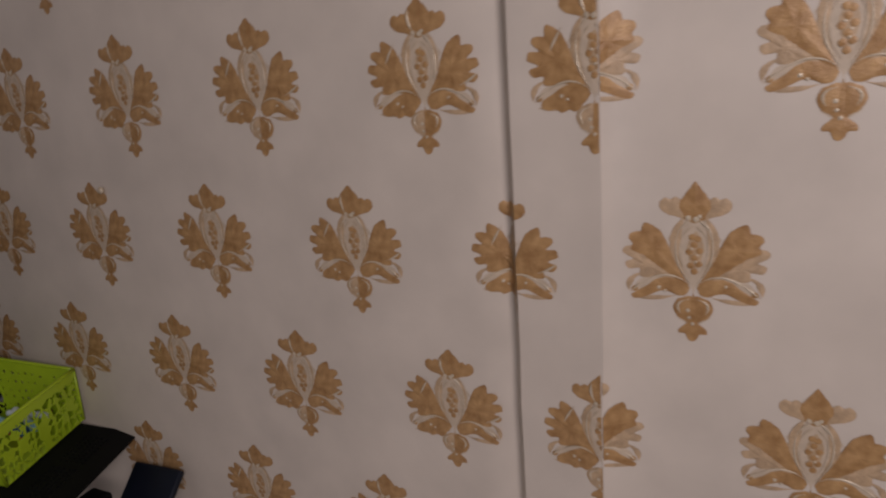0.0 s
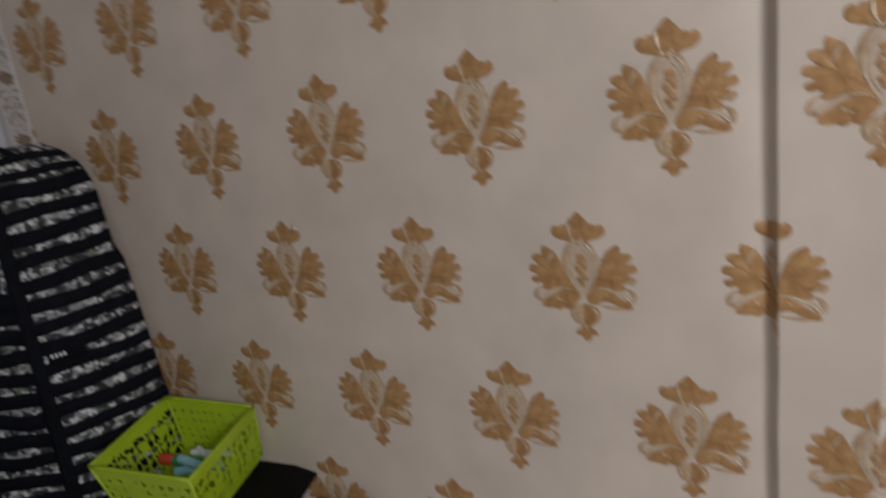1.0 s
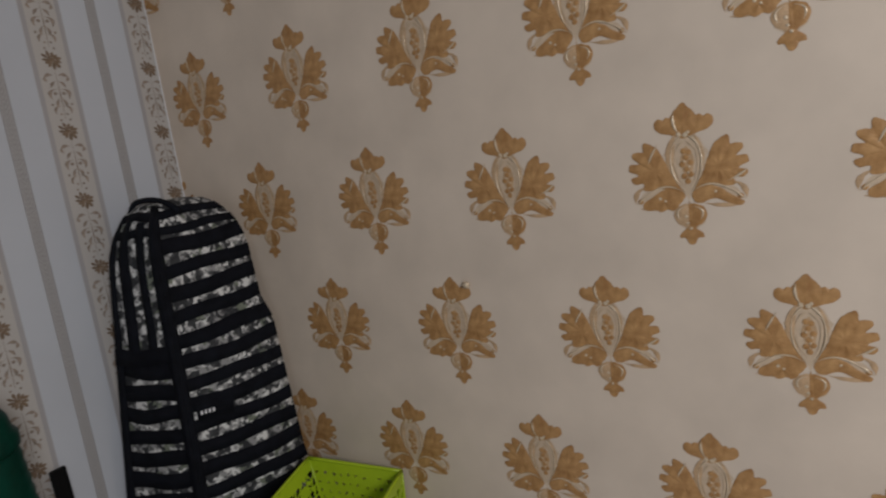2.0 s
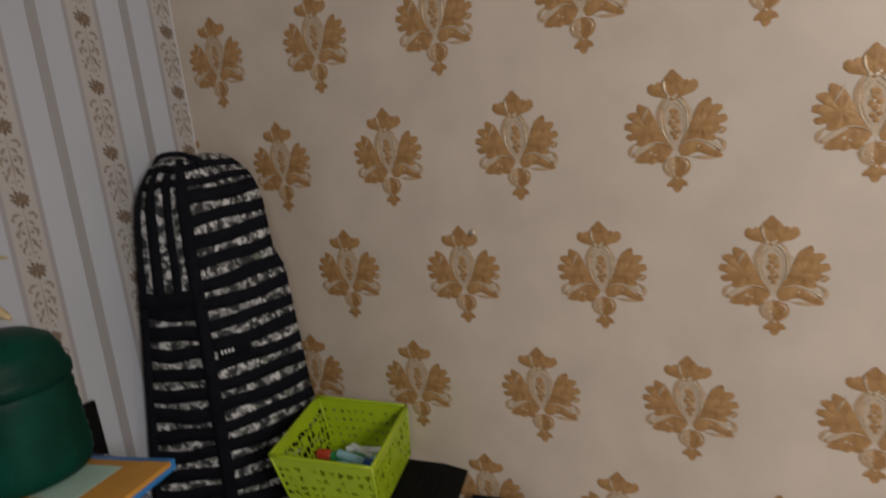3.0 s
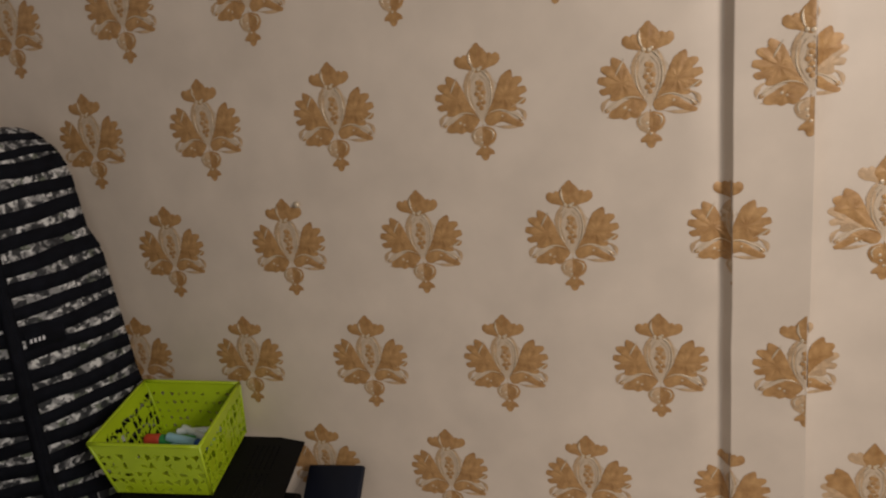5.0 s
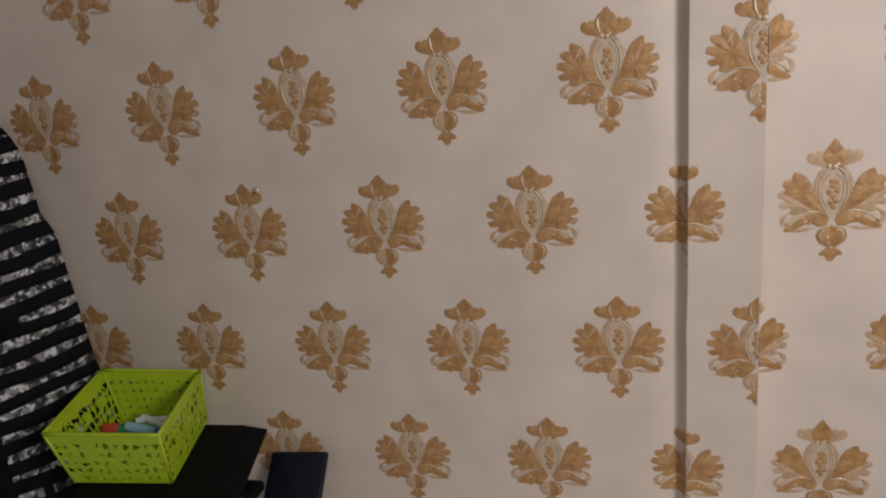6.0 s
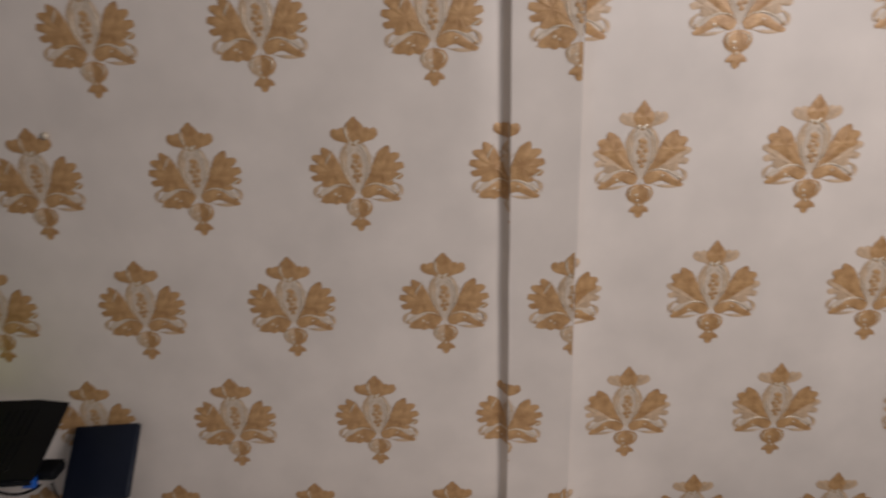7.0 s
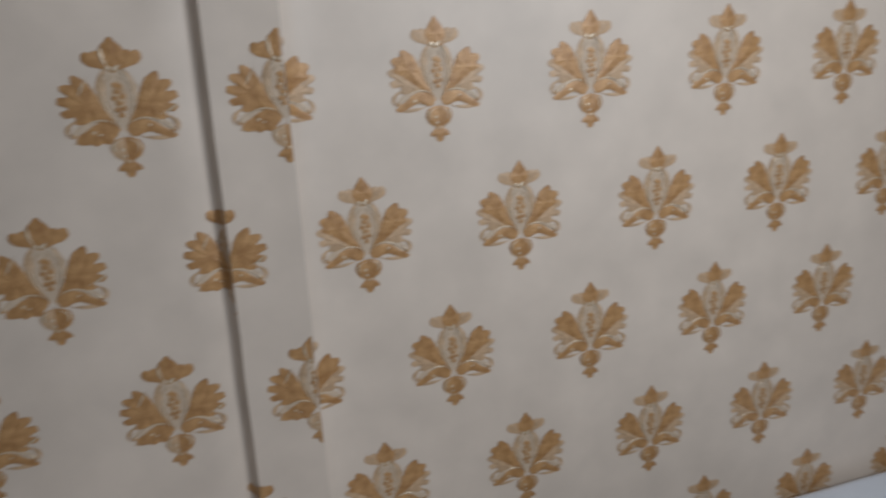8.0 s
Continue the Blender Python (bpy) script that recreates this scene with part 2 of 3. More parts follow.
# ---- printed motifs of the gold paper ----
def leaf(bm, p0, p1, p2, w, lobes=0, lift=0.0004, height=0.0005, n=16, peak=0.6, mirror=1, depth=0.22, both=True, tip=1.7):
    """A leaf along a bent spine, with scalloped edges, in the plane y = 0, slightly embossed. Centimetres."""
    rows = []
    for k in range(n + 1):
        t = k / n
        x, z = bez(p0, p1, p2, t)
        tx = 2 * (1 - t) * (p1[0] - p0[0]) + 2 * t * (p2[0] - p1[0])
        tz = 2 * (1 - t) * (p1[1] - p0[1]) + 2 * t * (p2[1] - p1[1])
        ln = math.hypot(tx, tz) or 1
        nx, nz = -tz / ln, tx / ln
        u = t ** (math.log(0.5) / math.log(peak))
        prof = max(0.0, 1 - abs(2 * u - 1) ** ((3.8 if lobes else tip) if u > 0.5 else 1.7))
        scal = 1 - 1.25 * depth * (1 - abs(math.sin(math.pi * lobes * t))) ** 1.5 if lobes else 1
        scal *= 1 + 0.28 * noise.noise(Vector((x * 1.7, z * 1.7, w * 7))) + 0.16 * noise.noise(Vector((x * 5, z * 5, w * 7)))
        h = max(w * prof * scal, 0.02)
        row = []
        for s, hh in ((-1, 0), (-0.5, 0.7), (0, 1), (0.5, 0.7), (1, 0)):
            g = max(w * prof, 0.02) if s > 0 and not both else h
            row.append(bm.verts.new((mirror * (x + nx * g * s) * 0.01, -(lift + height * hh * prof), (z + nz * g * s) * 0.01)))
        rows.append(row)
    for a, b in zip(rows, rows[1:]):
        for j in range(4):
            f = (a[j], b[j], b[j + 1], a[j + 1]) if mirror > 0 else (a[j], a[j + 1], b[j + 1], b[j])
            bm.faces.new(f)


def dot(bm, x, z, r, lift=0.0005, height=0.0006, n=10):
    c = bm.verts.new((x * 0.01, -(lift + height), z * 0.01))
    ring = [bm.verts.new(((x + r * math.cos(2 * math.pi * k / n)) * 0.01, -lift, (z + r * math.sin(2 * math.pi * k / n)) * 0.01)) for k in range(n)]
    for k in range(n):
        bm.faces.new((c, ring[k], ring[(k + 1) % n]))


def smooth_loop(points, n=5):
    """A closed rounded outline through the given corners."""
    out = []
    for k in range(len(points)):
        p0, p1, p2, p3 = (Vector((*points[(k + j) % len(points)], 0)) for j in (-1, 0, 1, 2))
        for q in range(n):
            t = q / n
            out.append(0.5 * (2 * p1 + (p2 - p0) * t + (2 * p0 - 5 * p1 + 4 * p2 - p3) * t * t + (3 * p1 - p0 - 3 * p2 + p3) * t ** 3))
    return out


def patch(bm, points, middle, mirror=1, lift=0.0004, height=0.0005, veins=0, n=5, rough=0.05):
    """A printed, domed shape: a fan of rings between its middle and a rounded outline, with veins pressed in. Centimetres."""
    mid = Vector((*middle, 0))
    loop = smooth_loop(points, n)
    rings = []
    for r in (0.3, 0.6, 0.85, 1.0):
        ring = []
        for k, p in enumerate(loop):
            d = p - mid
            wob = 1 + (rough * noise.noise(Vector((p.x * 3.1, p.y * 3.1, lift * 9000))) if r == 1.0 else 0)
            q = mid + d * r * wob
            ridge = 0.5 + 0.5 * math.cos(veins * math.atan2(d.y, d.x)) if veins else 1.0
            ring.append(bm.verts.new((mirror * q.x * 0.01, -(lift + height * (1 - r ** 2.5) * (0.55 + 0.45 * ridge)), q.y * 0.01)))
        rings.append(ring)
    hub = bm.verts.new((mirror * mid.x * 0.01, -(lift + height), mid.y * 0.01))
    count = len(loop)
    turn = sum((a - mid).cross(b - mid).z for a, b in zip(loop, loop[1:] + loop[:1])) * mirror > 0
    faces = [(hub, rings[0][k], rings[0][(k + 1) % count]) for k in range(count)]
    for a, b in zip(rings, rings[1:]):
        faces += [(a[k], b[k], b[(k + 1) % count], a[(k + 1) % count]) for k in range(count)]
    for f in faces:
        bm.faces.new(f if turn else f[::-1])


WING = [(0.30, -0.05), (0.80, 0.82), (1.35, 1.85), (1.80, 3.00), (2.25, 4.05), (2.80, 4.60), (3.40, 4.92), (3.70, 4.60), (3.72, 4.05), (4.45, 4.15),
        (4.72, 3.65), (4.15, 3.05), (4.95, 3.05), (5.12, 2.50), (4.30, 2.00), (4.98, 1.75), (4.72, 1.20), (3.90, 1.20), (3.95, 0.60), (3.30, 0.50), (2.50, 0.70), (1.50, 0.40)]
WING_UPPER = [(0.30, -0.05), (0.80, 0.82), (1.35, 1.85), (1.80, 3.00), (2.25, 4.05), (2.80, 4.60), (3.40, 4.92), (3.75, 4.65), (3.85, 4.20), (4.45, 4.20), (4.72, 3.70), (4.45, 3.25),
              (4.65, 2.75), (3.90, 2.35), (3.00, 1.75), (2.10, 1.05), (1.20, 0.40)]
WING_LOWER = [(0.70, 0.15), (1.30, 0.70), (2.40, 1.55), (3.50, 2.40), (4.30, 3.10), (4.95, 3.00), (5.12, 2.50), (4.40, 2.05), (4.98, 1.75), (4.72, 1.20), (3.95, 1.25), (3.95, 0.62), (3.30, 0.50), (2.50, 0.70), (1.50, 0.30)]
CENTRE_LOBE = [(-0.60, 5.15), (0.0, 4.95), (0.68, 5.20), (1.30, 5.75), (1.50, 6.30), (1.15, 6.80), (0.80, 7.30), (0.42, 7.75), (0.05, 8.08), (-0.38, 7.72), (-0.85, 7.25), (-1.18, 6.78), (-1.45, 6.25), (-1.25, 5.70)]
CENTRE_POINT = [(-0.60, 5.15), (0.0, 4.95), (0.60, 5.15), (1.20, 5.70), (1.28, 6.20), (0.95, 6.75), (0.55, 7.35), (0.22, 7.80), (0.0, 8.10), (-0.22, 7.80), (-0.55, 7.35), (-0.95, 6.75), (-1.28, 6.20), (-1.20, 5.70)]
SIDE_LOBE = [(0.50, 5.20), (1.30, 5.38), (2.05, 5.62), (2.50, 6.05), (2.48, 6.55), (2.10, 6.85), (1.72, 6.72), (1.42, 6.92), (1.05, 6.75), (0.80, 6.20)]
FOOT_LOBE = [(0.05, -1.05), (0.70, -0.95), (1.25, -1.30), (1.42, -1.95), (1.12, -2.55), (0.60, -2.90), (0.08, -3.05)]
SKIRT_ARCH = [(0.25, -0.15), (0.85, 0.35), (1.75, 0.62), (2.70, 0.40), (3.45, -0.20), (4.15, -0.62), (4.55, -0.95), (4.30, -1.25), (3.60, -1.12), (2.95, -0.82), (2.35, -0.55), (1.70, -0.62), (1.15, -0.85), (0.55, -0.80)]
SKIRT_FULL = [(0.25, -0.15), (0.85, 0.30), (1.75, 0.55), (2.60, 0.30), (3.30, -0.15), (3.95, -0.55), (4.15, -1.00), (3.65, -1.32), (3.05, -1.25), (2.55, -1.52), (1.95, -1.30), (1.40, -1.42), (0.85, -0.95)]
FOOT_TIP = [(0.0, -2.60), (0.42, -3.10), (0.95, -3.55), (1.02, -3.95), (0.55, -4.00), (0.30, -4.45), (0.0, -4.62), (-0.30, -4.45), (-0.55, -4.00), (-1.02, -3.95), (-0.95, -3.55), (-0.42, -3.10)]
SEEDS = [(0.05, 1.15), (-0.22, 1.62), (0.34, 1.75), (0.04, 2.22), (-0.34, 2.68), (0.38, 2.80), (0.0, 3.25), (0.26, 3.72), (-0.14, 3.85)]


def motif_leaf(even):
    bm = bmesh.new()
    for s in (1, -1):
        if even:
            patch(bm, WING_UPPER, (2.9, 2.9), s, 0.0006, 0.0008, veins=6)
        else:
            patch(bm, WING, (2.7, 2.25), s, 0.0006, 0.0008, veins=9)
        if even or s > 0:
            patch(bm, SKIRT_ARCH, (2.2, 0.0), s, 0.0006, 0.0006, veins=5)
        else:
            patch(bm, SKIRT_FULL, (2.2, -0.45), s, 0.0006, 0.0007, veins=5)
        if even or s > 0:
            patch(bm, FOOT_LOBE, (0.7, -1.95), s, 0.0005, 0.0007)
    patch(bm, CENTRE_POINT if even else CENTRE_LOBE, (0.0, 6.3), 1, 0.0005, 0.0008, veins=4)
    if not even:
        patch(bm, SIDE_LOBE, (1.7, 6.3), 1, 0.00045, 0.0006)
        patch(bm, SIDE_LOBE, (1.7, 6.3), -1, 0.00045, 0.0006)
    patch(bm, FOOT_TIP, (0.0, -3.7), 1, 0.0005, 0.0006)
    leaf(bm, (0.0, -0.6), (0.05, -1.8), (0.0, -3.4), 0.34, lift=0.0006, height=0.0004, n=10)
    for x, z in SEEDS:
        dot(bm, x, z, 0.26, lift=0.0009)
    dot(bm, 4.30, -0.42, 0.24, lift=0.0008)
    dot(bm, -4.30, -0.42, 0.24, lift=0.0008)
    return bm


def motif_shade(even):
    """The paler second colour: sepals, lobes of the foot and the outer tips."""
    bm = bmesh.new()
    for s in (1, -1):
        w = 0.42 if even or s < 0 else 0.20
        leaf(bm, (0.55, 0.7), (2.1, 3.1), (0.75, 5.4), w, mirror=s, lift=0.0006, height=0.0003)
        if not even and s < 0:
            patch(bm, FOOT_LOBE, (0.7, -1.95), s, 0.0005, 0.0007)
        leaf(bm, (3.6, 0.9), (4.9, 0.6), (4.75, -0.6), 0.26, mirror=s, lift=0.0004, height=0.0003)
        leaf(bm, (1.2, -0.85), (2.6, -1.3), (4.4, -1.1), 0.20, mirror=s, lift=0.0004, height=0.0003)
        if even:
            patch(bm, WING_LOWER, (3.4, 1.5), s, 0.0004, 0.0006, veins=9)
            patch(bm, SIDE_LOBE, (1.7, 6.3), s, 0.00035, 0.0006)
    leaf(bm, (0.05, 0.9), (0.1, 2.6), (0.1, 4.3), 0.62, lift=0.0004, height=0.0002)
    return bm


def motif_glint(even):
    """Raised lines of pale gold; glints of the embossing are put into their colour."""
    bm = bmesh.new()
    for s in (1, -1):
        leaf(bm, (0.25, 0.25), (1.75, 2.0), (1.15, 4.2), 0.085, mirror=s, lift=0.0011, height=0.0005)
        leaf(bm, (1.2, 4.1), (0.9, 4.8), (0.15, 5.3), 0.08, mirror=s, lift=0.0011, height=0.0005)
        leaf(bm, (0.5, 0.3), (1.9, 1.35), (3.6, 0.15), 0.09, mirror=s, lift=0.0014, height=0.0005)
        leaf(bm, (3.5, 0.2), (4.1, -0.1), (4.5, -0.6), 0.09, mirror=s, lift=0.0012, height=0.0005)
        leaf(bm, (0.3, -1.1), (1.5, -1.35), (0.9, -2.3), 0.10, mirror=s, lift=0.0012, height=0.0005)
    if not even:
        leaf(bm, (-0.35, 5.3), (-1.05, 6.2), (-0.75, 7.2), 0.13, lift=0.0015, height=0.0005)
        leaf(bm, (-2.3, 4.7), (-2.9, 3.9), (-3.3, 3.0), 0.11, lift=0.0014, height=0.0004)
        leaf(bm, (3.4, 1.0), (4.3, 1.3), (5.0, 1.9), 0.10, lift=0.0014, height=0.0004)
    for x, z, r in ((-0.45, 5.35, 0.20), (0.10, 5.25, 0.22), (0.35, 5.45, 0.16), (0.15, 1.95, 0.11), (-0.15, 2.95, 0.11), (0.25, 2.45, 0.10), (-2.5, -0.25, 0.15), (-2.05, -0.5, 0.12),
                    (2.3, 0.1, 0.12), (-0.35, -2.0, 0.16), (-0.25, -2.6, 0.14), (0.0, -3.1, 0.14)):
        dot(bm, x, z, r, lift=0.0014)
    return bm


def motif_wash(even):
    """The faint tint under the pod and between leaves and foot."""
    bm = bmesh.new()
    leaf(bm, (0.0, -0.6), (0.0, 2.4), (0.0, 5.7), 1.75, lift=0.0001, height=0.00008, tip=2.4)
    leaf(bm, (0.0, -0.7), (0.0, -2.0), (0.0, -3.5), 1.15, lift=0.0001, height=0.00008)
    for s in (1, -1):
        leaf(bm, (0.4, -0.2), (2.4, 1.0), (4.7, -0.7), 0.55, mirror=s, lift=0.0001, height=0.00008)
    return bm


def motif_line(even):
    """Thin grey lines round the pod."""
    bm = bmesh.new()
    for s in (1, -1):
        leaf(bm, (0.15, 0.6), (1.35, 2.1), (0.85, 3.9), 0.10, mirror=s, lift=0.0008, height=0.0002)
        leaf(bm, (0.85, 3.8), (0.6, 4.4), (0.1, 4.7), 0.10, mirror=s, lift=0.0008, height=0.0002)
    leaf(bm, (1.45, 2.6), (1.4, 4.0), (0.6, 5.2), 0.12, lift=0.0008, height=0.0002)
    return bm


MOTIF_PARTS = [("wash_print", motif_wash, WASH), ("leaf_print", motif_leaf, GOLD), ("shade_print", motif_shade, SAND), ("highlight_print", motif_glint, PALE), ("outline_print", motif_line, GREY_PRINT)]


def clipped(bm, lo, hi):
    for x, s in ((lo, -1), (hi, 1)):
        if x is not None:
            bmesh.ops.bisect_plane(bm, geom=bm.verts[:] + bm.edges[:] + bm.faces[:], plane_co=(x, 0, 0), plane_no=(s, 0, 0), clear_outer=True)
    return bm


whole = {(n, even): mesh_of(n, f(even), m) for n, f, m in MOTIF_PARTS for even in (False, True)}


def set_motif(x, z, y=0.0, lo=None, hi=None, even=False):
    """One printed motif on the wall; lo and hi cut it where the sheet of paper ends."""
    cut = (lo is not None and lo > x - 0.058 - (0.04 if 0.2 < lo < 0.4 else 0)) or (hi is not None and hi < x + 0.056)
    for n, f, m in MOTIF_PARTS:
        me = whole[n, even]
        if cut:
            bm2 = clipped(f(even), None if lo is None else lo - x, None if hi is None else hi - x)
            if not bm2.faces:
                bm2.free()
                continue
            for v in bm2.verts:
                v.co.y += wall_line(x + v.co.x - sway(x + v.co.x, z + v.co.z)) - y
            me = mesh_of(n, bm2, m)
        ob = new(n, me)
        ob.parent = wall_north
        ob.matrix_world = pose(x, y, z)


CREASE, SEAM = 0.2375, 0.325
for row in range(-6, 7):
    z = RAIL - row * DROP
    lean = 0.010 * (z - 1.2)
    for c in range(-9, 20):
        if (c + row) % 2:
            continue
        x = c * STEP / 2
        if LEFT - 0.03 < x < CREASE + 0.056 and c <= 3:
            set_motif(x - (0.004 if c == 3 else 0), z, 0.0, LEFT + 0.002, 0.2458 + sway(0.245, z))
        if 3 <= c <= 4:
            xr = x - (0.027, 0.031)[c - 3]
            set_motif(xr, z + 0.001, 0.0, 0.2468 + sway(0.247, z), SEAM - 0.0008 + lean)
        if c >= 4 and x - 0.0486 < 1.85:
            xr = x - 0.0500
            set_motif(xr, z + 0.0062, 0.0, SEAM + 0.0006 + lean if xr < 0.48 else None, 1.89, True)


# ---- printed flowers of the striped paper ----
def rosette():
    """A ragged flower of narrow petals in two rows."""
    bm = bmesh.new()
    for ring, (count, r0, r1, w) in enumerate(((11, 0.25, 1.12, 0.17), (7, 0.10, 0.66, 0.17))):
        for k in range(count):
            a = 2 * math.pi * k / count + 0.2 + 0.25 * ring
            r = r1 * (0.88 + 0.16 * math.sin(5 * k + 2 * ring))
            leaf(bm, (r0 * math.cos(a), r0 * math.sin(a)), (0.6 * r * math.cos(a + 0.12), 0.6 * r * math.sin(a + 0.12)), (r * math.cos(a), r * math.sin(a)), w, n=8,
                 lift=0.0003 + 0.0003 * ring, height=0.0002, tip=2.2)
    dot(bm, 0, 0, 0.22, lift=0.0007, height=0.0003)
    return bm


def tendrils():
    """Curled leaves below a flower, in loose pairs round a thin stalk."""
    bm = bmesh.new()
    for s in (1, -1):
        leaf(bm, (0.25, -1.75), (0.75, -1.45), (1.15, -1.95), 0.20, n=8, mirror=s, lift=0.0003, height=0.0001)
        leaf(bm, (1.1, -1.8), (1.25, -2.1), (0.95, -2.45), 0.17, n=8, mirror=s, lift=0.0003, height=0.0001)
        leaf(bm, (0.15, -2.4), (0.55, -2.5), (0.75, -3.15), 0.15, n=8, mirror=s, lift=0.0003, height=0.0001)
        leaf(bm, (0.2, -3.3), (1.25, -3.3), (0.85, -4.4), 0.20, n=8, mirror=s, lift=0.0003, height=0.0001)
        leaf(bm, (0.1, -4.3), (0.5, -4.7), (0.45, -5.3), 0.17, n=8, mirror=s, lift=0.0003, height=0.0001)
        leaf(bm, (0.15, -5.2), (0.95, -5.2), (0.75, -6.1), 0.16, n=8, mirror=s, lift=0.0003, height=0.0001)
        dot(bm, s * 0.42, -3.75, 0.19, lift=0.0003)
        dot(bm, s * 0.95, -5.0, 0.14, lift=0.0003)
        dot(bm, s * 0.30, -6.1, 0.13, lift=0.0003)
        dot(bm, s * 0.45, -6.75, 0.13, lift=0.0003)
    leaf(bm, (0, -1.2), (0.1, -3.5), (0, -6.6), 0.06, n=8, lift=0.0003, height=0.0001)
    return bm


ROSETTE, TENDRILS = mesh_of("flower_print", rosette(), FLOWER), mesh_of("tendril_print", tendrils(), TENDRIL)
for col in range(5):
    y = -0.0135 - 0.131 * col
    if col == 0:
        y = -0.0145
    start = RAIL + (0.055, 0.066, 0.0255, 0.066, 0.0255)[col] - 0.0853 * 4
    for k in range(12):
        for n, me in (("flower_print", ROSETTE), ("tendril_print", TENDRILS)):
            ob = new(n, me)
            ob.parent = wall_west
            ob.matrix_world = pose(LEFT, y, start + 0.0853 * k, 0, 0, 90) @ Matrix.Diagonal((1.25, 1, 1.06, 1))


# ---- desk ----
def desk():
    d = base("desk", pose(-0.12, -0.24, 0), "pale grey laminate desk along the papered wall", "desk")
    part("desktop", cube(-0.565, -0.36, DESK - 0.025, 0.565, 0.232, DESK, bevel=0.003), DESK_TOP, d)
    for x in (-0.55, 0.51):
        for y in (-0.34, 0.17):
            part("leg", cube(x, y, 0, x + 0.04, y + 0.04, DESK - 0.0255, bevel=0.003), BLACK_METAL, d)
    return d


desk()


# ---- striped bag ----
def bag_point(side, s, h, out=0.0):
    """Surface of the bag: side 0 is its flank, 1 its front; s runs along it, h is the height above the desk."""
    t = h / 0.60
    low = min(1.0, max(0.0, (0.478 - h) / 0.030))
    left = Vector((-0.682 + 0.020 * min(1, t), -0.225 + 0.085 * min(1, t), 0))
    edge = Vector((-0.594 + 0.008 * t, -0.152 + 0.016 * t, 0))
    right = Vector((-0.485 - 0.048 * min(1, t / 0.45) - 0.022 * max(0, t - 0.45) / 0.55 - 0.014 * (1 - low) + 0.018 * math.exp(-(h / 0.13) ** 2), -0.012 - 0.03 * math.exp(-(h / 0.10) ** 2), 0))
    a, b = (left, edge) if side == 0 else (edge, right)
    p = a.lerp(b, s)
    d = (b - a).normalized()
    nrm = Vector((d.y, -d.x, 0))
    bulge = (0.005 if side == 0 else 0.004) * math.sin(math.pi * s)
    if side == 1:
        bulge += 0.006 * math.sin(math.pi * s) * low + 0.022 * math.exp(-((h - 0.05) / 0.08) ** 2) * min(1, s * 4)
    bulge += 0.0045 * noise.noise(Vector((s * 2.6 + side * 5, h * 13, 1.7))) * math.sin(math.pi * min(1, max(0, s))) ** 0.5
    p += nrm * (bulge + out)
    core = Vector((-0.635, -0.075, 0))
    top = max(0.0, (h - 0.545) / 0.075)
    shrink = math.sqrt(max(0.0, 1 - top * top)) if top > 0 else 1.0
    p = core + (p - core) * (0.35 + 0.65 * shrink)
    return Vector((p.x, p.y, DESK + h))


def strap(bm, side, s0, s1, h, tall, out=0.0012, slope=0.0, n=12):
    """A band of webbing sewn round the bag."""
    rows = []
    for k in range(n + 1):
        s = s0 + (s1 - s0) * k / n
        hh = h + slope * (s - 0.5) + 0.0015 * math.sin(7 * s + h * 90)
        rows.append([bm.verts.new(bag_point(side, s, hh + dz, o)) for dz, o in ((-tall / 2, -0.002), (-tall / 2, out), (tall / 2, out), (tall / 2, -0.002))])
    for a, b in zip(rows, rows[1:]):
        for j in range(3):
            bm.faces.new((a[j], b[j], b[j + 1], a[j + 1]))
    return bm


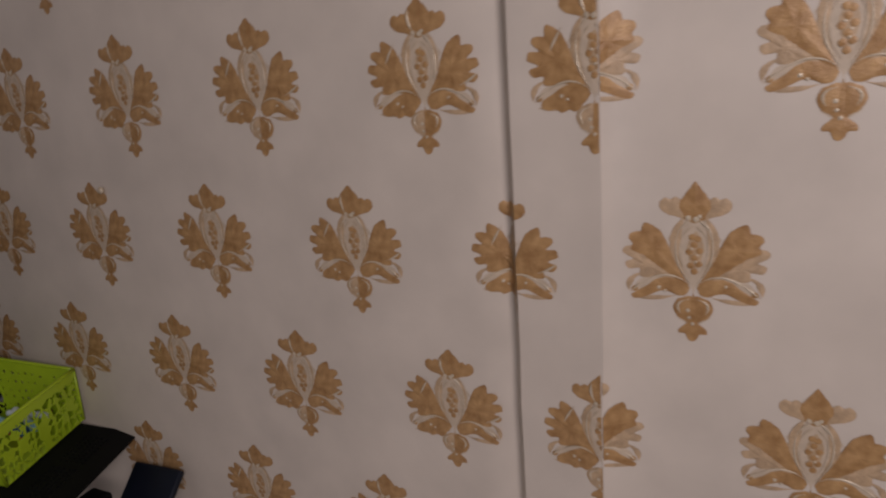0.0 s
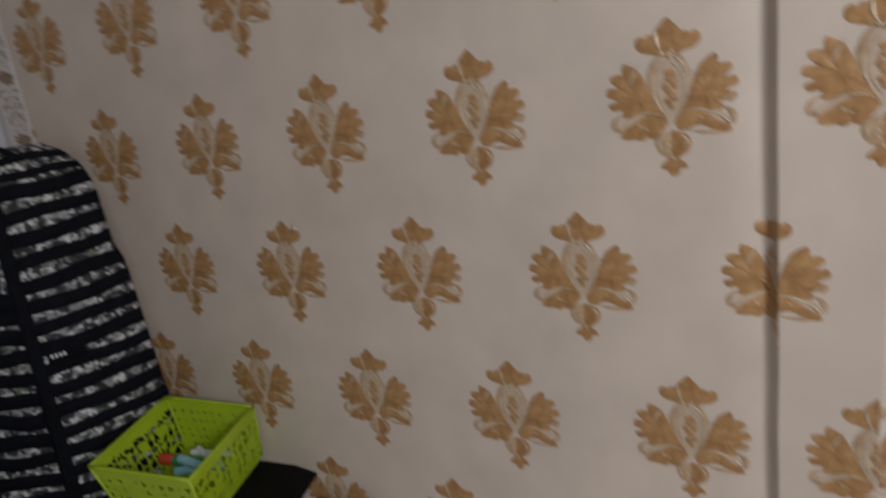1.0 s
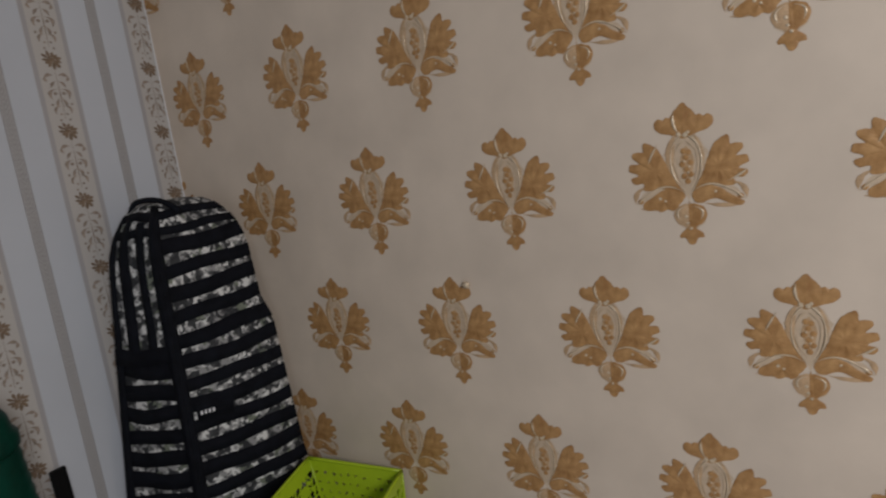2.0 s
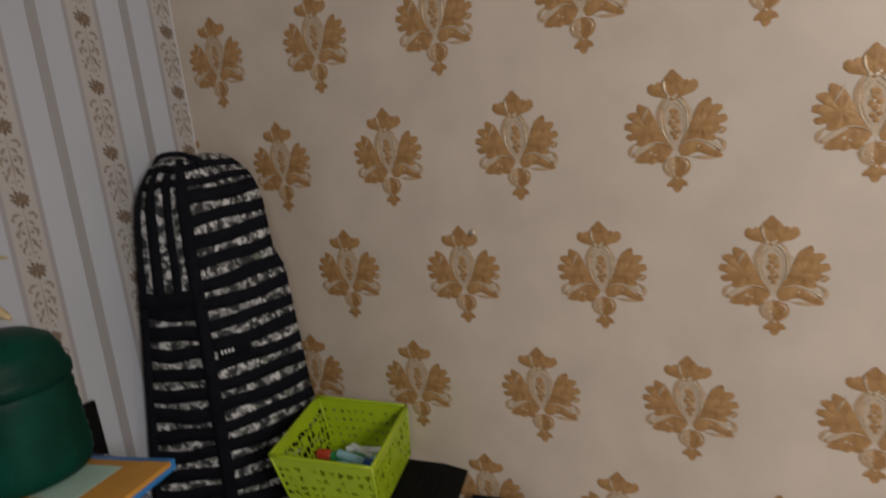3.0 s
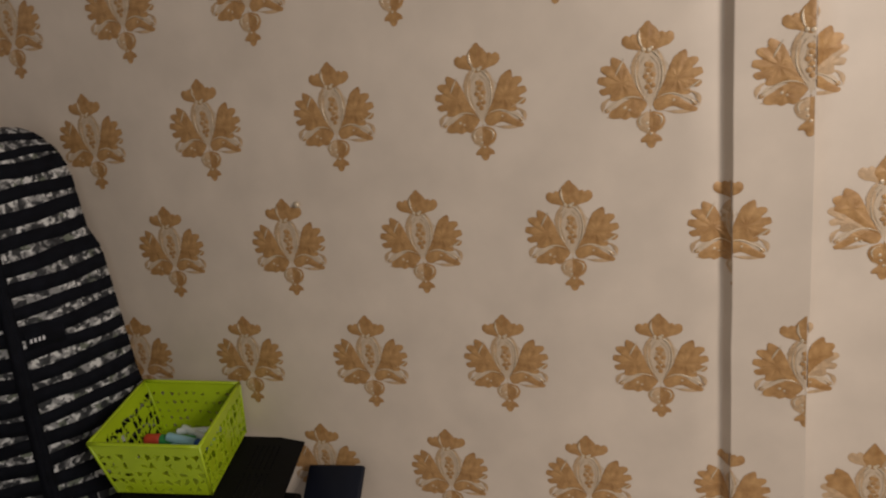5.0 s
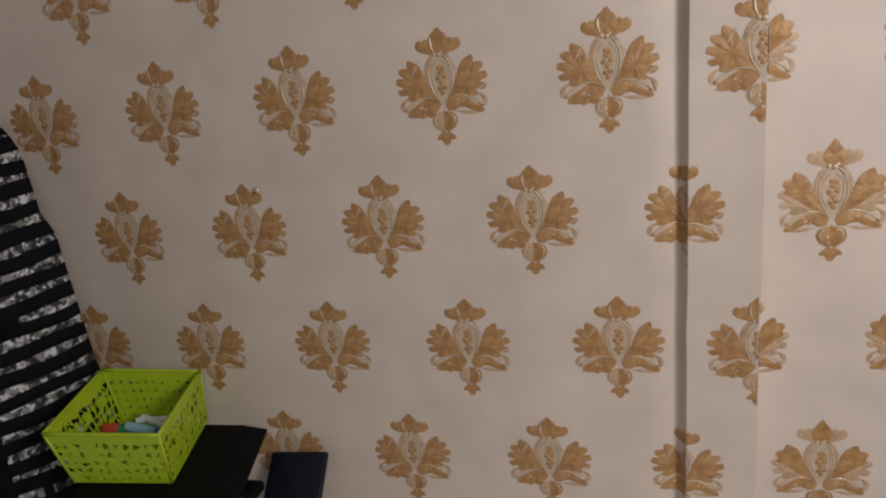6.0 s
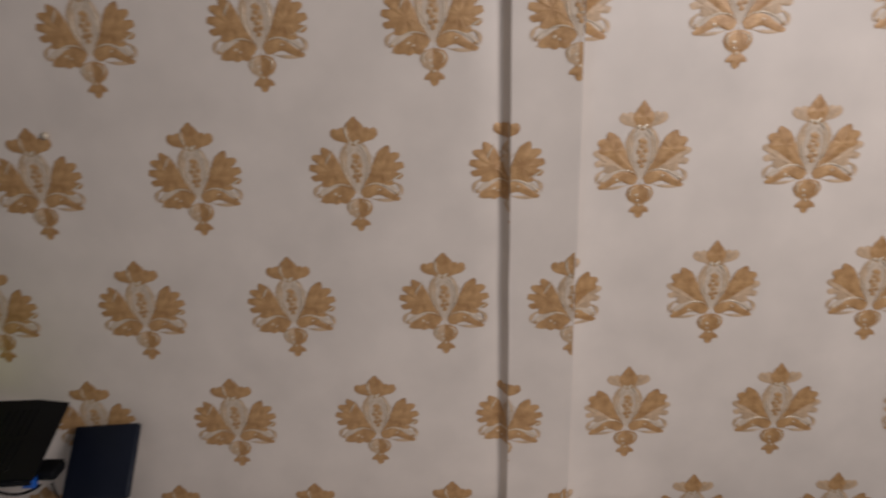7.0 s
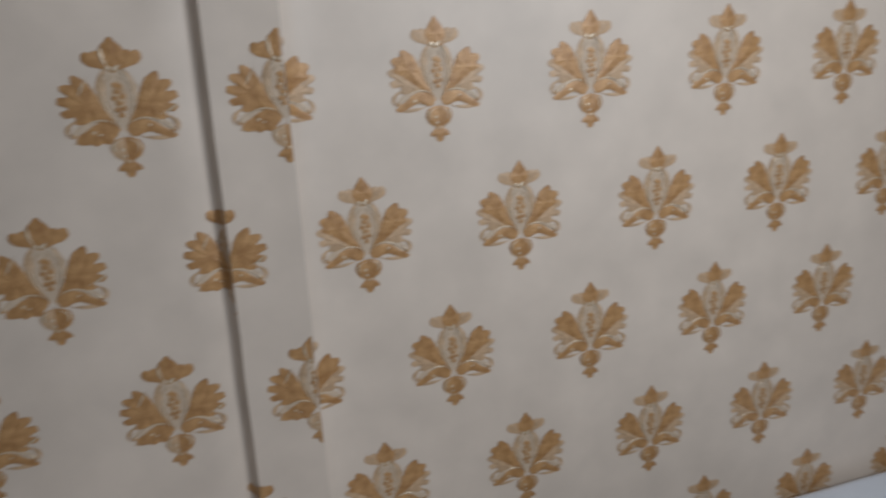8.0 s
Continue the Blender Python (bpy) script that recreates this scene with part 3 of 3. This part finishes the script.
def backpack():
    b = base("backpack", pose(0, 0, 0), "tall camouflage bag with black webbing bands standing in the corner", "bag")
    bm = bmesh.new()
    rings = []
    hs = [0.0, 0.004] + [0.02 * k for k in range(1, 28)] + [0.55, 0.565, 0.58, 0.593, 0.604, 0.612, 0.617, 0.620]
    for h in hs:
        ring = [bm.verts.new(bag_point(0, s / 10, h)) for s in range(11)] + [bm.verts.new(bag_point(1, s / 12, h)) for s in range(1, 13)]
        c = bag_point(0, 0, h)
        ring += [bm.verts.new((max(-0.686, c.x), -0.016 - 0.03 * max(0, h - 0.55) / 0.07, DESK + h))]
        rings.append(ring)
    for a, c in zip(rings, rings[1:]):
        for j in range(len(a)):
            k = (j + 1) % len(a)
            bm.faces.new((a[j], a[k], c[k], c[j]))
    bm.faces.new(rings[0][::-1])
    bm.faces.new(rings[-1])
    part("body", bm, CAMO, b)
    h = 0.030
    while h < 0.575:
        part("webbing_band", strap(bmesh.new(), 1, 0.02, 1.0, h, 0.0178 + 0.0014 * math.sin(h * 311), slope=0.006 + 0.003 * math.sin(h * 197)), BLACK_WEB, b)
        if h < 0.43:
            part("webbing_band", strap(bmesh.new(), 0, 0.0, 0.98, h - 0.006, 0.0192 + 0.0016 * math.sin(h * 271), slope=-0.004 + 0.003 * math.sin(h * 173)), BLACK_WEB, b)
        h += 0.0283
    part("edge_piping", strap_up(1, 0.0, 0.075, 0.0, 0.615), BLACK_WEB, b, "wide black edge binding")
    part("edge_piping", strap_up(0, 0.945, 1.0, 0.0, 0.615), BLACK_WEB, b, "wide black edge binding")
    bm = bmesh.new()
    tube(bm, [bag_point(1, 0.0, 0.002 + 0.613 * k / 30, 0.0008) for k in range(31)], 0.0042, 8)
    part("corner_piping", bm, BLACK_WEB, b)
    part("side_strap", strap_up(0, 0.30, 0.48, 0.44, 0.605), BLACK_WEB, b)
    part("side_strap", strap_up(0, 0.66, 0.80, 0.44, 0.60), BLACK_WEB, b)
    part("back_edge", strap_up(0, 0.0, 0.12, 0.02, 0.608), BLACK_WEB, b)
    part("front_strap", strap_up(1, 0.26, 0.33, 0.0, 0.135), BLACK_WEB, b)
    part("pocket_hem", strap(bmesh.new(), 0, 0.0, 0.98, 0.437, 0.020, out=0.004), BLACK_WEB, b)
    part("label_patch", strap(bmesh.new(), 1, 0.10, 0.42, 0.357, 0.024, out=0.004), BLACK_WEB, b, "black patch with white lettering")
    for h in (0.587, 0.606):
        part("top_band", strap(bmesh.new(), 0, 0.0, 1.0, h, 0.010, out=0.0015), BLACK_WEB, b)
        part("top_band", strap(bmesh.new(), 1, 0.0, 1.0, h, 0.010, out=0.0015), BLACK_WEB, b)
    # carrying loop
    bm = bmesh.new()
    pts = [bez((-0.648, -0.114, DESK + 0.604), (-0.652, -0.112, DESK + 0.622), (-0.636, -0.108, DESK + 0.624), k / 6) for k in range(7)]
    pts += [bez((-0.636, -0.108, DESK + 0.624), (-0.600, -0.100, DESK + 0.628), (-0.580, -0.094, DESK + 0.606), k / 6) for k in range(1, 7)]
    tube(bm, pts, [0.0060, 0.0056] + [0.0036] * 9 + [0.0042, 0.0050], 8)
    part("carry_handle", bm, BLACK_WEB, b)
    # white bars on the patch
    for k in range(4):
        bm = bmesh.new()
        s0 = 0.13 + 0.034 * k
        vs = [bm.verts.new(bag_point(1, s, 0.357 + dz, 0.0046)) for s, dz in ((s0, -0.0026), (s0 + 0.018, -0.0026), (s0 + 0.020, 0.0026), (s0 + 0.002, 0.0026))]
        bm.faces.new(vs)
        part("letter_bar", bm, WHITE, b, "white lettering")
    return b


def strap_up(side, s0, s1, h0, h1, out=0.003, n=26):
    bm = bmesh.new()
    rows = []
    for k in range(n + 1):
        h = h0 + (h1 - h0) * k / n
        rows.append([bm.verts.new(bag_point(side, s, h, o)) for s, o in ((s0, -0.002), (s0, out), (s1, out), (s1, -0.002))])
    for a, b in zip(rows, rows[1:]):
        for j in range(3):
            bm.faces.new((a[j], a[j + 1], b[j + 1], b[j]))
    return bm


backpack()


# ---- lime basket on the black stand ----
BASKET = pose(-0.4193, -0.0945, RAIL - 0.321, 3.86, 7.1, 14.4)
RIMX, RIMY, DEEP, TAPER = 0.0655, 0.0745, 0.075, 0.008


def pierced_panel(a, b, c, d, seed, wide, tall, open_=1.0):
    """A thin sheet between four corners, cell by cell, with petal-shaped cut-outs."""
    rnd = random.Random(seed)
    bm = bmesh.new()
    nu, nv = max(4, round(wide / 0.0122)), max(3, round(tall / 0.0118))
    nrm = (b - a).cross(d - a).normalized() * 0.0016
    grid = {}
    for i in range(nu + 1):
        for j in range(nv + 1):
            ju = rnd.uniform(-0.40, 0.40) / nu if 0 < i < nu else 0
            jv = rnd.uniform(-0.40, 0.40) / nv if 0 < j < nv else 0
            grid[i, j] = (i / nu + ju, j / nv + jv)
    spot = {}

    def put(u, v, k):
        key = (round(u, 5), round(v, 5), k)
        if key not in spot:
            spot[key] = bm.verts.new(a.lerp(b, u).lerp(d.lerp(c, u), v) + nrm * (k - 0.5))
        return spot[key]

    for i in range(nu):
        for j in range(nv):
            q = [grid[i, j], grid[i + 1, j], grid[i + 1, j + 1], grid[i, j + 1]]
            rim = [tuple(q[k][n] + (q[(k + 1) % 4][n] - q[k][n]) * f / 7 for n in (0, 1)) for k in range(4) for f in range(7)]
            cu, cv = sum(p[0] for p in q) / 4, sum(p[1] for p in q) / 4
            solid = j == nv - 1 or rnd.random() < 0.10
            if solid:
                for k in (0, 1):
                    vs = [put(*p, k) for p in rim]
                    bm.faces.new(vs if k else vs[::-1])
                continue
            ang, fill, lobes = rnd.uniform(0, 6.28), open_ * rnd.uniform(0.80, 0.96), rnd.choice((2, 3, 3, 5))
            pinch, bend = rnd.uniform(0.25, 0.62), rnd.uniform(-0.8, 0.8)
            inner = []
            reach = 0.60 * min(wide / nu, tall / nv) * fill
            for p in rim:
                du, dv = (p[0] - cu) * wide, (p[1] - cv) * tall
                far, t = math.hypot(du, dv), math.atan2(dv, du)
                r = reach * (1.32 - pinch - pinch * math.cos(lobes * t + ang + bend * math.sin(t)))
                r = max(0.12, min(r / far, 0.90))
                inner.append((cu + (p[0] - cu) * r, cv + (p[1] - cv) * r))
            for k in (0, 1):
                o, n = [put(*p, k) for p in rim], [put(*p, k) for p in inner]
                for m in range(28):
                    f = (o[m], o[(m + 1) % 28], n[(m + 1) % 28], n[m])
                    bm.faces.new(f if k else f[::-1])
            lo, hi = [put(*p, 0) for p in inner], [put(*p, 1) for p in inner]
            for m in range(28):
                bm.faces.new((lo[m], lo[(m + 1) % 28], hi[(m + 1) % 28], hi[m]))
    return bm


def basket():
    b = base("basket", BASKET, "lime green plastic basket with flower cut-outs holding marker pens", "basket")
    tx, ty = RIMX - TAPER, RIMY - TAPER
    top = [Vector(p) for p in ((-RIMX, -RIMY, 0), (RIMX, -RIMY, 0), (RIMX, RIMY, 0), (-RIMX, RIMY, 0))]
    low = [Vector(p) + Vector((0.012, 0.004, 0)) for p in ((-tx, -ty, -DEEP), (tx, -ty, -DEEP), (tx, ty, -DEEP), (-tx, ty, -DEEP))]
    for k in range(4):
        j = (k + 1) % 4
        wide = (top[j] - top[k]).length
        part("side_panel", pierced_panel(low[k], low[j], top[j], top[k], 11 + k, wide, DEEP, (0.74, 1.1, 0.38, 1.3)[k]), LIME, b, smooth=False)
    part("bottom", cube(-tx + 0.012, -ty + 0.004, -DEEP - 0.001, tx + 0.012, ty + 0.004, -DEEP + 0.001, bevel=0.0005), LIME, b)
    bm = bmesh.new()
    for k in range(4):
        j = (k + 1) % 4
        tube(bm, [top[k] + (top[j] - top[k]) * (q / 8) for q in range(9)], 0.0024, 8)
    part("rim", bm, LIME, b)
    for k in range(4):
        part("corner_rib", tube(bmesh.new(), [low[k], (low[k] + top[k]) / 2, top[k]], 0.0019, 8), LIME, b)
    return b


basket()


def marker(local, length, r, body, cap, label):
    m = BASKET @ local
    p = base("marker_pen", m, label, "pen", "pens in the basket")
    part("barrel", lathe(bmesh.new(), [(r * 0.9, 0), (r, 0.002), (r, length * 0.68), (r * 0.9, length * 0.70)], 20), body, p)
    part("cap", lathe(bmesh.new(), [(r * 1.06, length * 0.70), (r * 1.1, length * 0.72), (r * 1.05, length * 0.97), (r * 0.8, length)], 20), cap, p)
    return p


marker(pose(-0.014, 0.014, -0.047, 0, 94, -12), 0.060, 0.0060, PEN_SKY, PEN_BLUE, "sky blue marker pen with a blue cap lying in the basket")
marker(pose(0.020, 0.020, -0.056, 0, -88, 3), 0.066, 0.0070, PEN_GREEN, RED, "green marker pen with a red cap lying in the basket")
marker(pose(-0.010, 0.034, -0.052, 0, 89, 6), 0.058, 0.0042, PEN_WHITE, PEN_WHITE, "slim white marker pen lying in the basket")
marker(pose(-0.035, 0.034, -0.064, 0, 90, -22), 0.070, 0.0060, PEN_WHITE, RED, "white marker pen with a red cap in the basket")
marker(pose(-0.016, 0.002, -0.060, 0, 90, 26), 0.060, 0.0065, PEN_SKY, PEN_GREEN, "sky blue marker pen with a green cap in the basket")
marker(pose(-0.004, 0.040, -0.050, 0, 96, -26), 0.056, 0.0050, PEN_WHITE, PEN_SKY, "white marker pen with a sky blue cap on the other pens")


def stand():
    """A black perforated stand that slopes a little, with a bent back plate and two legs."""
    s = base("laptop_stand", BASKET, "black perforated metal stand under the basket, slightly sloping", "stand")
    bm = bmesh.new()
    z0 = -DEEP - 0.0045
    # plate with rows of round holes at its open end
    edges = []

    def loop(pts):
        q = [bm.verts.new((x, y, z0)) for x, y in pts]
        for k in range(len(q)):
            edges.append(bm.edges.new((q[k], q[(k + 1) % len(q)])))

    loop([(-0.040, -0.083), (0.1545, -0.083), (0.156, -0.0815), (0.156, 0.0625), (0.1545, 0.064), (-0.040, 0.064)])
    for j in range(2):
        for a in range(5):
            for c in range(9):
                x, y = 0.095 + a * 0.0075, -0.066 + j * 0.060 + c * 0.0058
                loop([(x + 0.0019 * math.cos(2 * math.pi * k / 8), y + 0.0019 * math.sin(2 * math.pi * k / 8)) for k in range(8)])
    bmesh.ops.triangle_fill(bm, use_beauty=True, edges=edges)
    bmesh.ops.recalc_face_normals(bm, faces=bm.faces[:])
    bmesh.ops.solidify(bm, geom=bm.faces[:], thickness=0.0025)
    part("plate", bm, BLACK_METAL, s, smooth=False)
    part("front_lip", cube(-0.040, -0.0855, z0 - 0.005, 0.154, -0.083, z0 + 0.0005, bevel=0.001), BLACK_METAL, s)
    back = BASKET.inverted()
    foot = BASKET @ Vector((0.0, -0.005, z0 - 0.004))
    part("upright", cube(foot.x - 0.034, foot.y - 0.010, DESK + 0.006, foot.x - 0.018, foot.y + 0.040, foot.z - 0.001, bevel=0.003, m=None), BLACK_METAL, s).matrix_parent_inverse = back
    part("foot", cube(foot.x - 0.038, foot.y - 0.020, DESK + 0.0005, foot.x - 0.010, foot.y + 0.055, DESK + 0.0065, bevel=0.002), BLACK_METAL, s).matrix_parent_inverse = back
    return s


stand()


def display():
    """A small dark panel leaning back on a round pole, with an arm and a plug."""
    d = base("pole_display", pose(-0.241, -0.043, DESK), "small blue-black display panel leaning back on a pole", "display")
    tilt = pose(0, 0.0, 0.101, -47, -3, 0)
    part("panel", cube(-0.041, -0.005, -0.0435, 0.041, 0.004, 0.0435, bevel=0.003, m=tilt), NAVY, d)
    part("pole", tube(bmesh.new(), [(0.004, 0.004, 0.004), (0.004, 0.004, 0.095)], 0.010, 14), BLACK_METAL, d)
    part("foot", lathe(bmesh.new(), [(0.034, 0), (0.034, 0.004), (0.012, 0.009)], 28), BLACK_METAL, d)
    part("arm", cube(-0.064, -0.046, 0.109, -0.030, -0.020, 0.122, bevel=0.003), BLACK_METAL, d)
    part("plug", cube(-0.064, -0.0545, 0.106, -0.049, -0.0470, 0.121, bevel=0.001), PEN_BLUE, d, "bright blue plug")
    pts = [bez((-0.045, -0.05, 0.108), (-0.080, -0.065, 0.085), (-0.125, -0.055, 0.135), k / 14) for k in range(15)]
    part("cable", tube(bmesh.new(), pts, 0.0016, 6), BLACK_METAL, d)
    pts = [bez((-0.035, -0.045, 0.106), (-0.025, -0.05, 0.06), (-0.03, -0.03, 0.002), k / 14) for k in range(15)]
    part("cable", tube(bmesh.new(), pts, 0.0014, 6), BLACK_METAL, d)
    return d


display()


# ---- printer and the stack on it ----
PRT = RAIL - 0.388


def printer():
    p = base("printer", pose(-0.570, -0.40, DESK, 0, 0, 6), "light grey plastic printer with rounded corners on the desk", "printer")
    h = PRT - DESK
    part("body", cube(-0.088, -0.178, 0, 0.086, 0.170, h * 0.84, bevel=0.005, seg=3), PRINTER, p)
    part("lid", cube(-0.090, -0.18, h * 0.84 + 0.0012, 0.088, 0.172, h, bevel=0.010, seg=4), PRINTER, p)
    return p


printer()


def slab(name, cx, cy, wide, deep, z0, z1, turn, mat, label, category, bevel=0.0012, wrinkle=0.0):
    """A flat thing lying on the stack; wrinkle crumples its faces."""
    bm = cube(-wide / 2, -deep / 2, 0, wide / 2, deep / 2, z1 - z0, bevel=bevel)
    if wrinkle:
        bmesh.ops.subdivide_edges(bm, edges=bm.edges[:], cuts=8, use_grid_fill=True)
        for v in bm.verts:
            q = v.co * 75 + Vector((z0 * 90, 0, 0))
            v.co += wrinkle * Vector((noise.noise(q), noise.noise(q + Vector((7, 0, 0))), 0.35 * noise.noise(q + Vector((0, 9, 0)))))
    ob = new(name, mesh_of(name, bm, mat, bool(wrinkle)))
    ob.matrix_world = pose(cx, cy, z0, 0, 0, turn)
    return tagged(ob, label, category)


Z = PRT
slab("folder", -0.619, -0.362, 0.104, 0.205, Z + 0.0005, Z + 0.005, -14, GREEN_CARD, "glossy green plastic folder lying on the printer", "folder", wrinkle=0.0015)
slab("paper_sheet", -0.624, -0.356, 0.092, 0.180, Z + 0.0066, Z + 0.0072, -17, WHITE, "thin white paper sheet between green folders", "paper", 0.0002)
slab("folder", -0.624, -0.354, 0.093, 0.184, Z + 0.0082, Z + 0.0135, -20, GREEN_CARD, "dark green document folder under a ream of paper", "folder", wrinkle=0.0015)
slab("paper_ream", -0.620, -0.335, 0.105, 0.135, Z + 0.0150, Z + 0.037, -17, WHITE, "thick white ream of paper on green folders", "paper", wrinkle=0.0008)
pack = base("wrapped_pack", pose(-0.606, -0.352, Z + 0.0390, 0, 0, -6), "packets in wrinkled clear plastic wrap lying on the paper ream", "package")
for k in range(2):
    bm = cube(-0.059 + 0.003 * k, -0.064, 0.0005 + 0.037 * k, 0.059 - 0.002 * k, 0.064 - 0.003 * k, 0.036 + 0.037 * k, bevel=0.009)
    bmesh.ops.subdivide_edges(bm, edges=bm.edges[:], cuts=8, use_grid_fill=True)
    for v in bm.verts:
        q = v.co * 80 + Vector((0, 0, 31 * k))
        v.co += 0.006 * Vector((noise.noise(q), noise.noise(q + Vector((7, 0, 0))), 0.3 * noise.noise(q + Vector((0, 9, 0)))))
    packet = part("packet", bm, CLEAR, pack)
    # thin pale tubes: glints on the plastic folds, put into colour
    for j in range(3):
        y = -0.045 + 0.035 * j + 0.01 * k
        pts = [(0.060 + 0.003 * math.sin(3 * u + j), y + 0.008 * u, 0.006 + 0.037 * k + 0.0065 * u) for u in range(5)]
        part("fold", tube(bmesh.new(), pts, [0.0003, 0.0007, 0.0009, 0.0006, 0.0003], 6), FILM, packet, "fold of clear plastic with its glint put into the pale colour")
slab("folder", -0.563, -0.383, 0.205, 0.115, Z + 0.1180, Z + 0.1300, 12, BLUE, "bright blue cardboard folder under the envelope", "folder", wrinkle=0.0012)
env = base("envelope", pose(-0.546, -0.396, Z + 0.1318, 0, 0, 11.6), "orange paper envelope lying on a blue folder", "envelope")
bm = cube(-0.100, -0.055, 0, 0.100, 0.055, 0.0055, bevel=0.0015)
bmesh.ops.subdivide_edges(bm, edges=bm.edges[:], cuts=4, use_grid_fill=True)
for v in bm.verts:
    v.co.z += 0.0012 * noise.noise(v.co * 40) * (1 if v.co.z > 0.003 else 0)
part("body", bm, ORANGE, env)
part("flap", cube(0.070, -0.053, 0.0057, 0.101, 0.053, 0.0063, bevel=0.0003), ORANGE, env, smooth=False)
slab("paper_slip", -0.540, -0.386, 0.09, 0.062, RAIL - 0.2492, RAIL - 0.2484, 10, MINT, "pale mint green paper slip on the envelope", "paper", 0.0002)


def canister():
    c = base("canister", pose(-0.596, -0.392, RAIL - 0.2482), "dark green lidded plastic canister with a golden ornament on top", "canister")
    rib = [(0.067 - 0.005 * k / 12 + 0.0015 * (k % 2), 0.016 + 0.078 * k / 12) for k in range(13)]
    part("body", lathe(bmesh.new(), [(0.056, 0), (0.064, 0.003), (0.0672, 0.012)] + rib + [(0.061, 0.100)], 56), GREEN_PLASTIC, c)
    part("lid", lathe(bmesh.new(), [(0.062, 0.097), (0.065, 0.100), (0.065, 0.110), (0.061, 0.115), (0.059, 0.127), (0.051, 0.141), (0.035, 0.150), (0.016, 0.154), (0.004, 0.155)], 56), GREEN_PLASTIC, c)
    part("knob", lathe(bmesh.new(), [(0.006, 0.152), (0.0055, 0.164), (0.0045, 0.170), (0.002, 0.171)], 20), GREEN_PLASTIC, c)
    pts = [bez((0.034, 0.006, 0.168), (0.010, 0.0, 0.186), (-0.035, 0.0, 0.168), k / 10) for k in range(11)]
    part("ornament", tube(bmesh.new(), pts, [0.002 + 0.006 * math.sin(math.pi * k / 10) for k in range(11)], 10), BRASS, c, "golden curled ornament")
    pts = [bez((-0.012, 0.0, 0.168), (-0.016, 0.0, 0.236), (0.044, 0.012, 0.228), k / 10) for k in range(11)]
    part("ornament", tube(bmesh.new(), pts, [0.0115 - 0.0105 * (k / 10) ** 1.3 for k in range(11)], 10), BRASS, c, "golden curled ornament")
    return c


canister()

bm = cube(-0.003, -0.0095, 0, 0.003, 0.0095, 0.150, bevel=0.0015)
ob = new("black_bar", mesh_of("black_bar", bm, BLACK_METAL, False))
ob.matrix_world = pose(-0.676, -0.257, PRT + 0.0005, 0, -3.0, 0)
tagged(ob, "flat black plastic bar leaning on the striped wall", "bar")


# ---- white drawer cabinet past the desk's end ----
def cabinet():
    c = base("drawer_cabinet", pose(1.24, -0.215, 0), "white plastic drawer cabinet standing on the floor by the wall", "cabinet")
    part("body", cube(-0.27, -0.19, 0.02, 0.27, 0.19, 0.695, bevel=0.012, seg=3), CABINET, c)
    part("top", cube(-0.285, -0.20, 0.696, 0.285, 0.20, 0.732, bevel=0.016, seg=4), CABINET, c)
    for k in range(3):
        d = part("drawer", cube(-0.25, -0.205, 0.05 + 0.205 * k, 0.25, -0.191, 0.235 + 0.205 * k, bevel=0.006, seg=2), CABINET, c)
        part("handle", cube(-0.07, -0.216, 0.19 + 0.205 * k, 0.07, -0.206, 0.205 + 0.205 * k, bevel=0.003), CABINET, d)
    for x in (-0.24, 0.24):
        for y in (-0.16, 0.16):
            part("foot", lathe(bmesh.new(), [(0.018, 0), (0.02, 0.004), (0.02, 0.019)], 16, pose(x, y, 0)), CABINET, c)
    return c


cabinet()

# ---- small things on the walls ----
pin = base("push_pin", pose(-0.2425, 0, RAIL - 0.0825, 90, 0, 0), "clear glossy push pin in the wallpaper", "pin")
part("head", lathe(bmesh.new(), [(0.0015, 0.0008), (0.0035, 0.002), (0.0042, 0.0042), (0.003, 0.0062), (0.001, 0.0068)], 16), PALE, pin)
strip = new("paper_edge", mesh_of("paper_edge", cube(LEFT + 0.0005, -0.0018, 0.0, LEFT + 0.0016, -0.0004, 2.6), WHITE, False))
strip.parent = wall_west
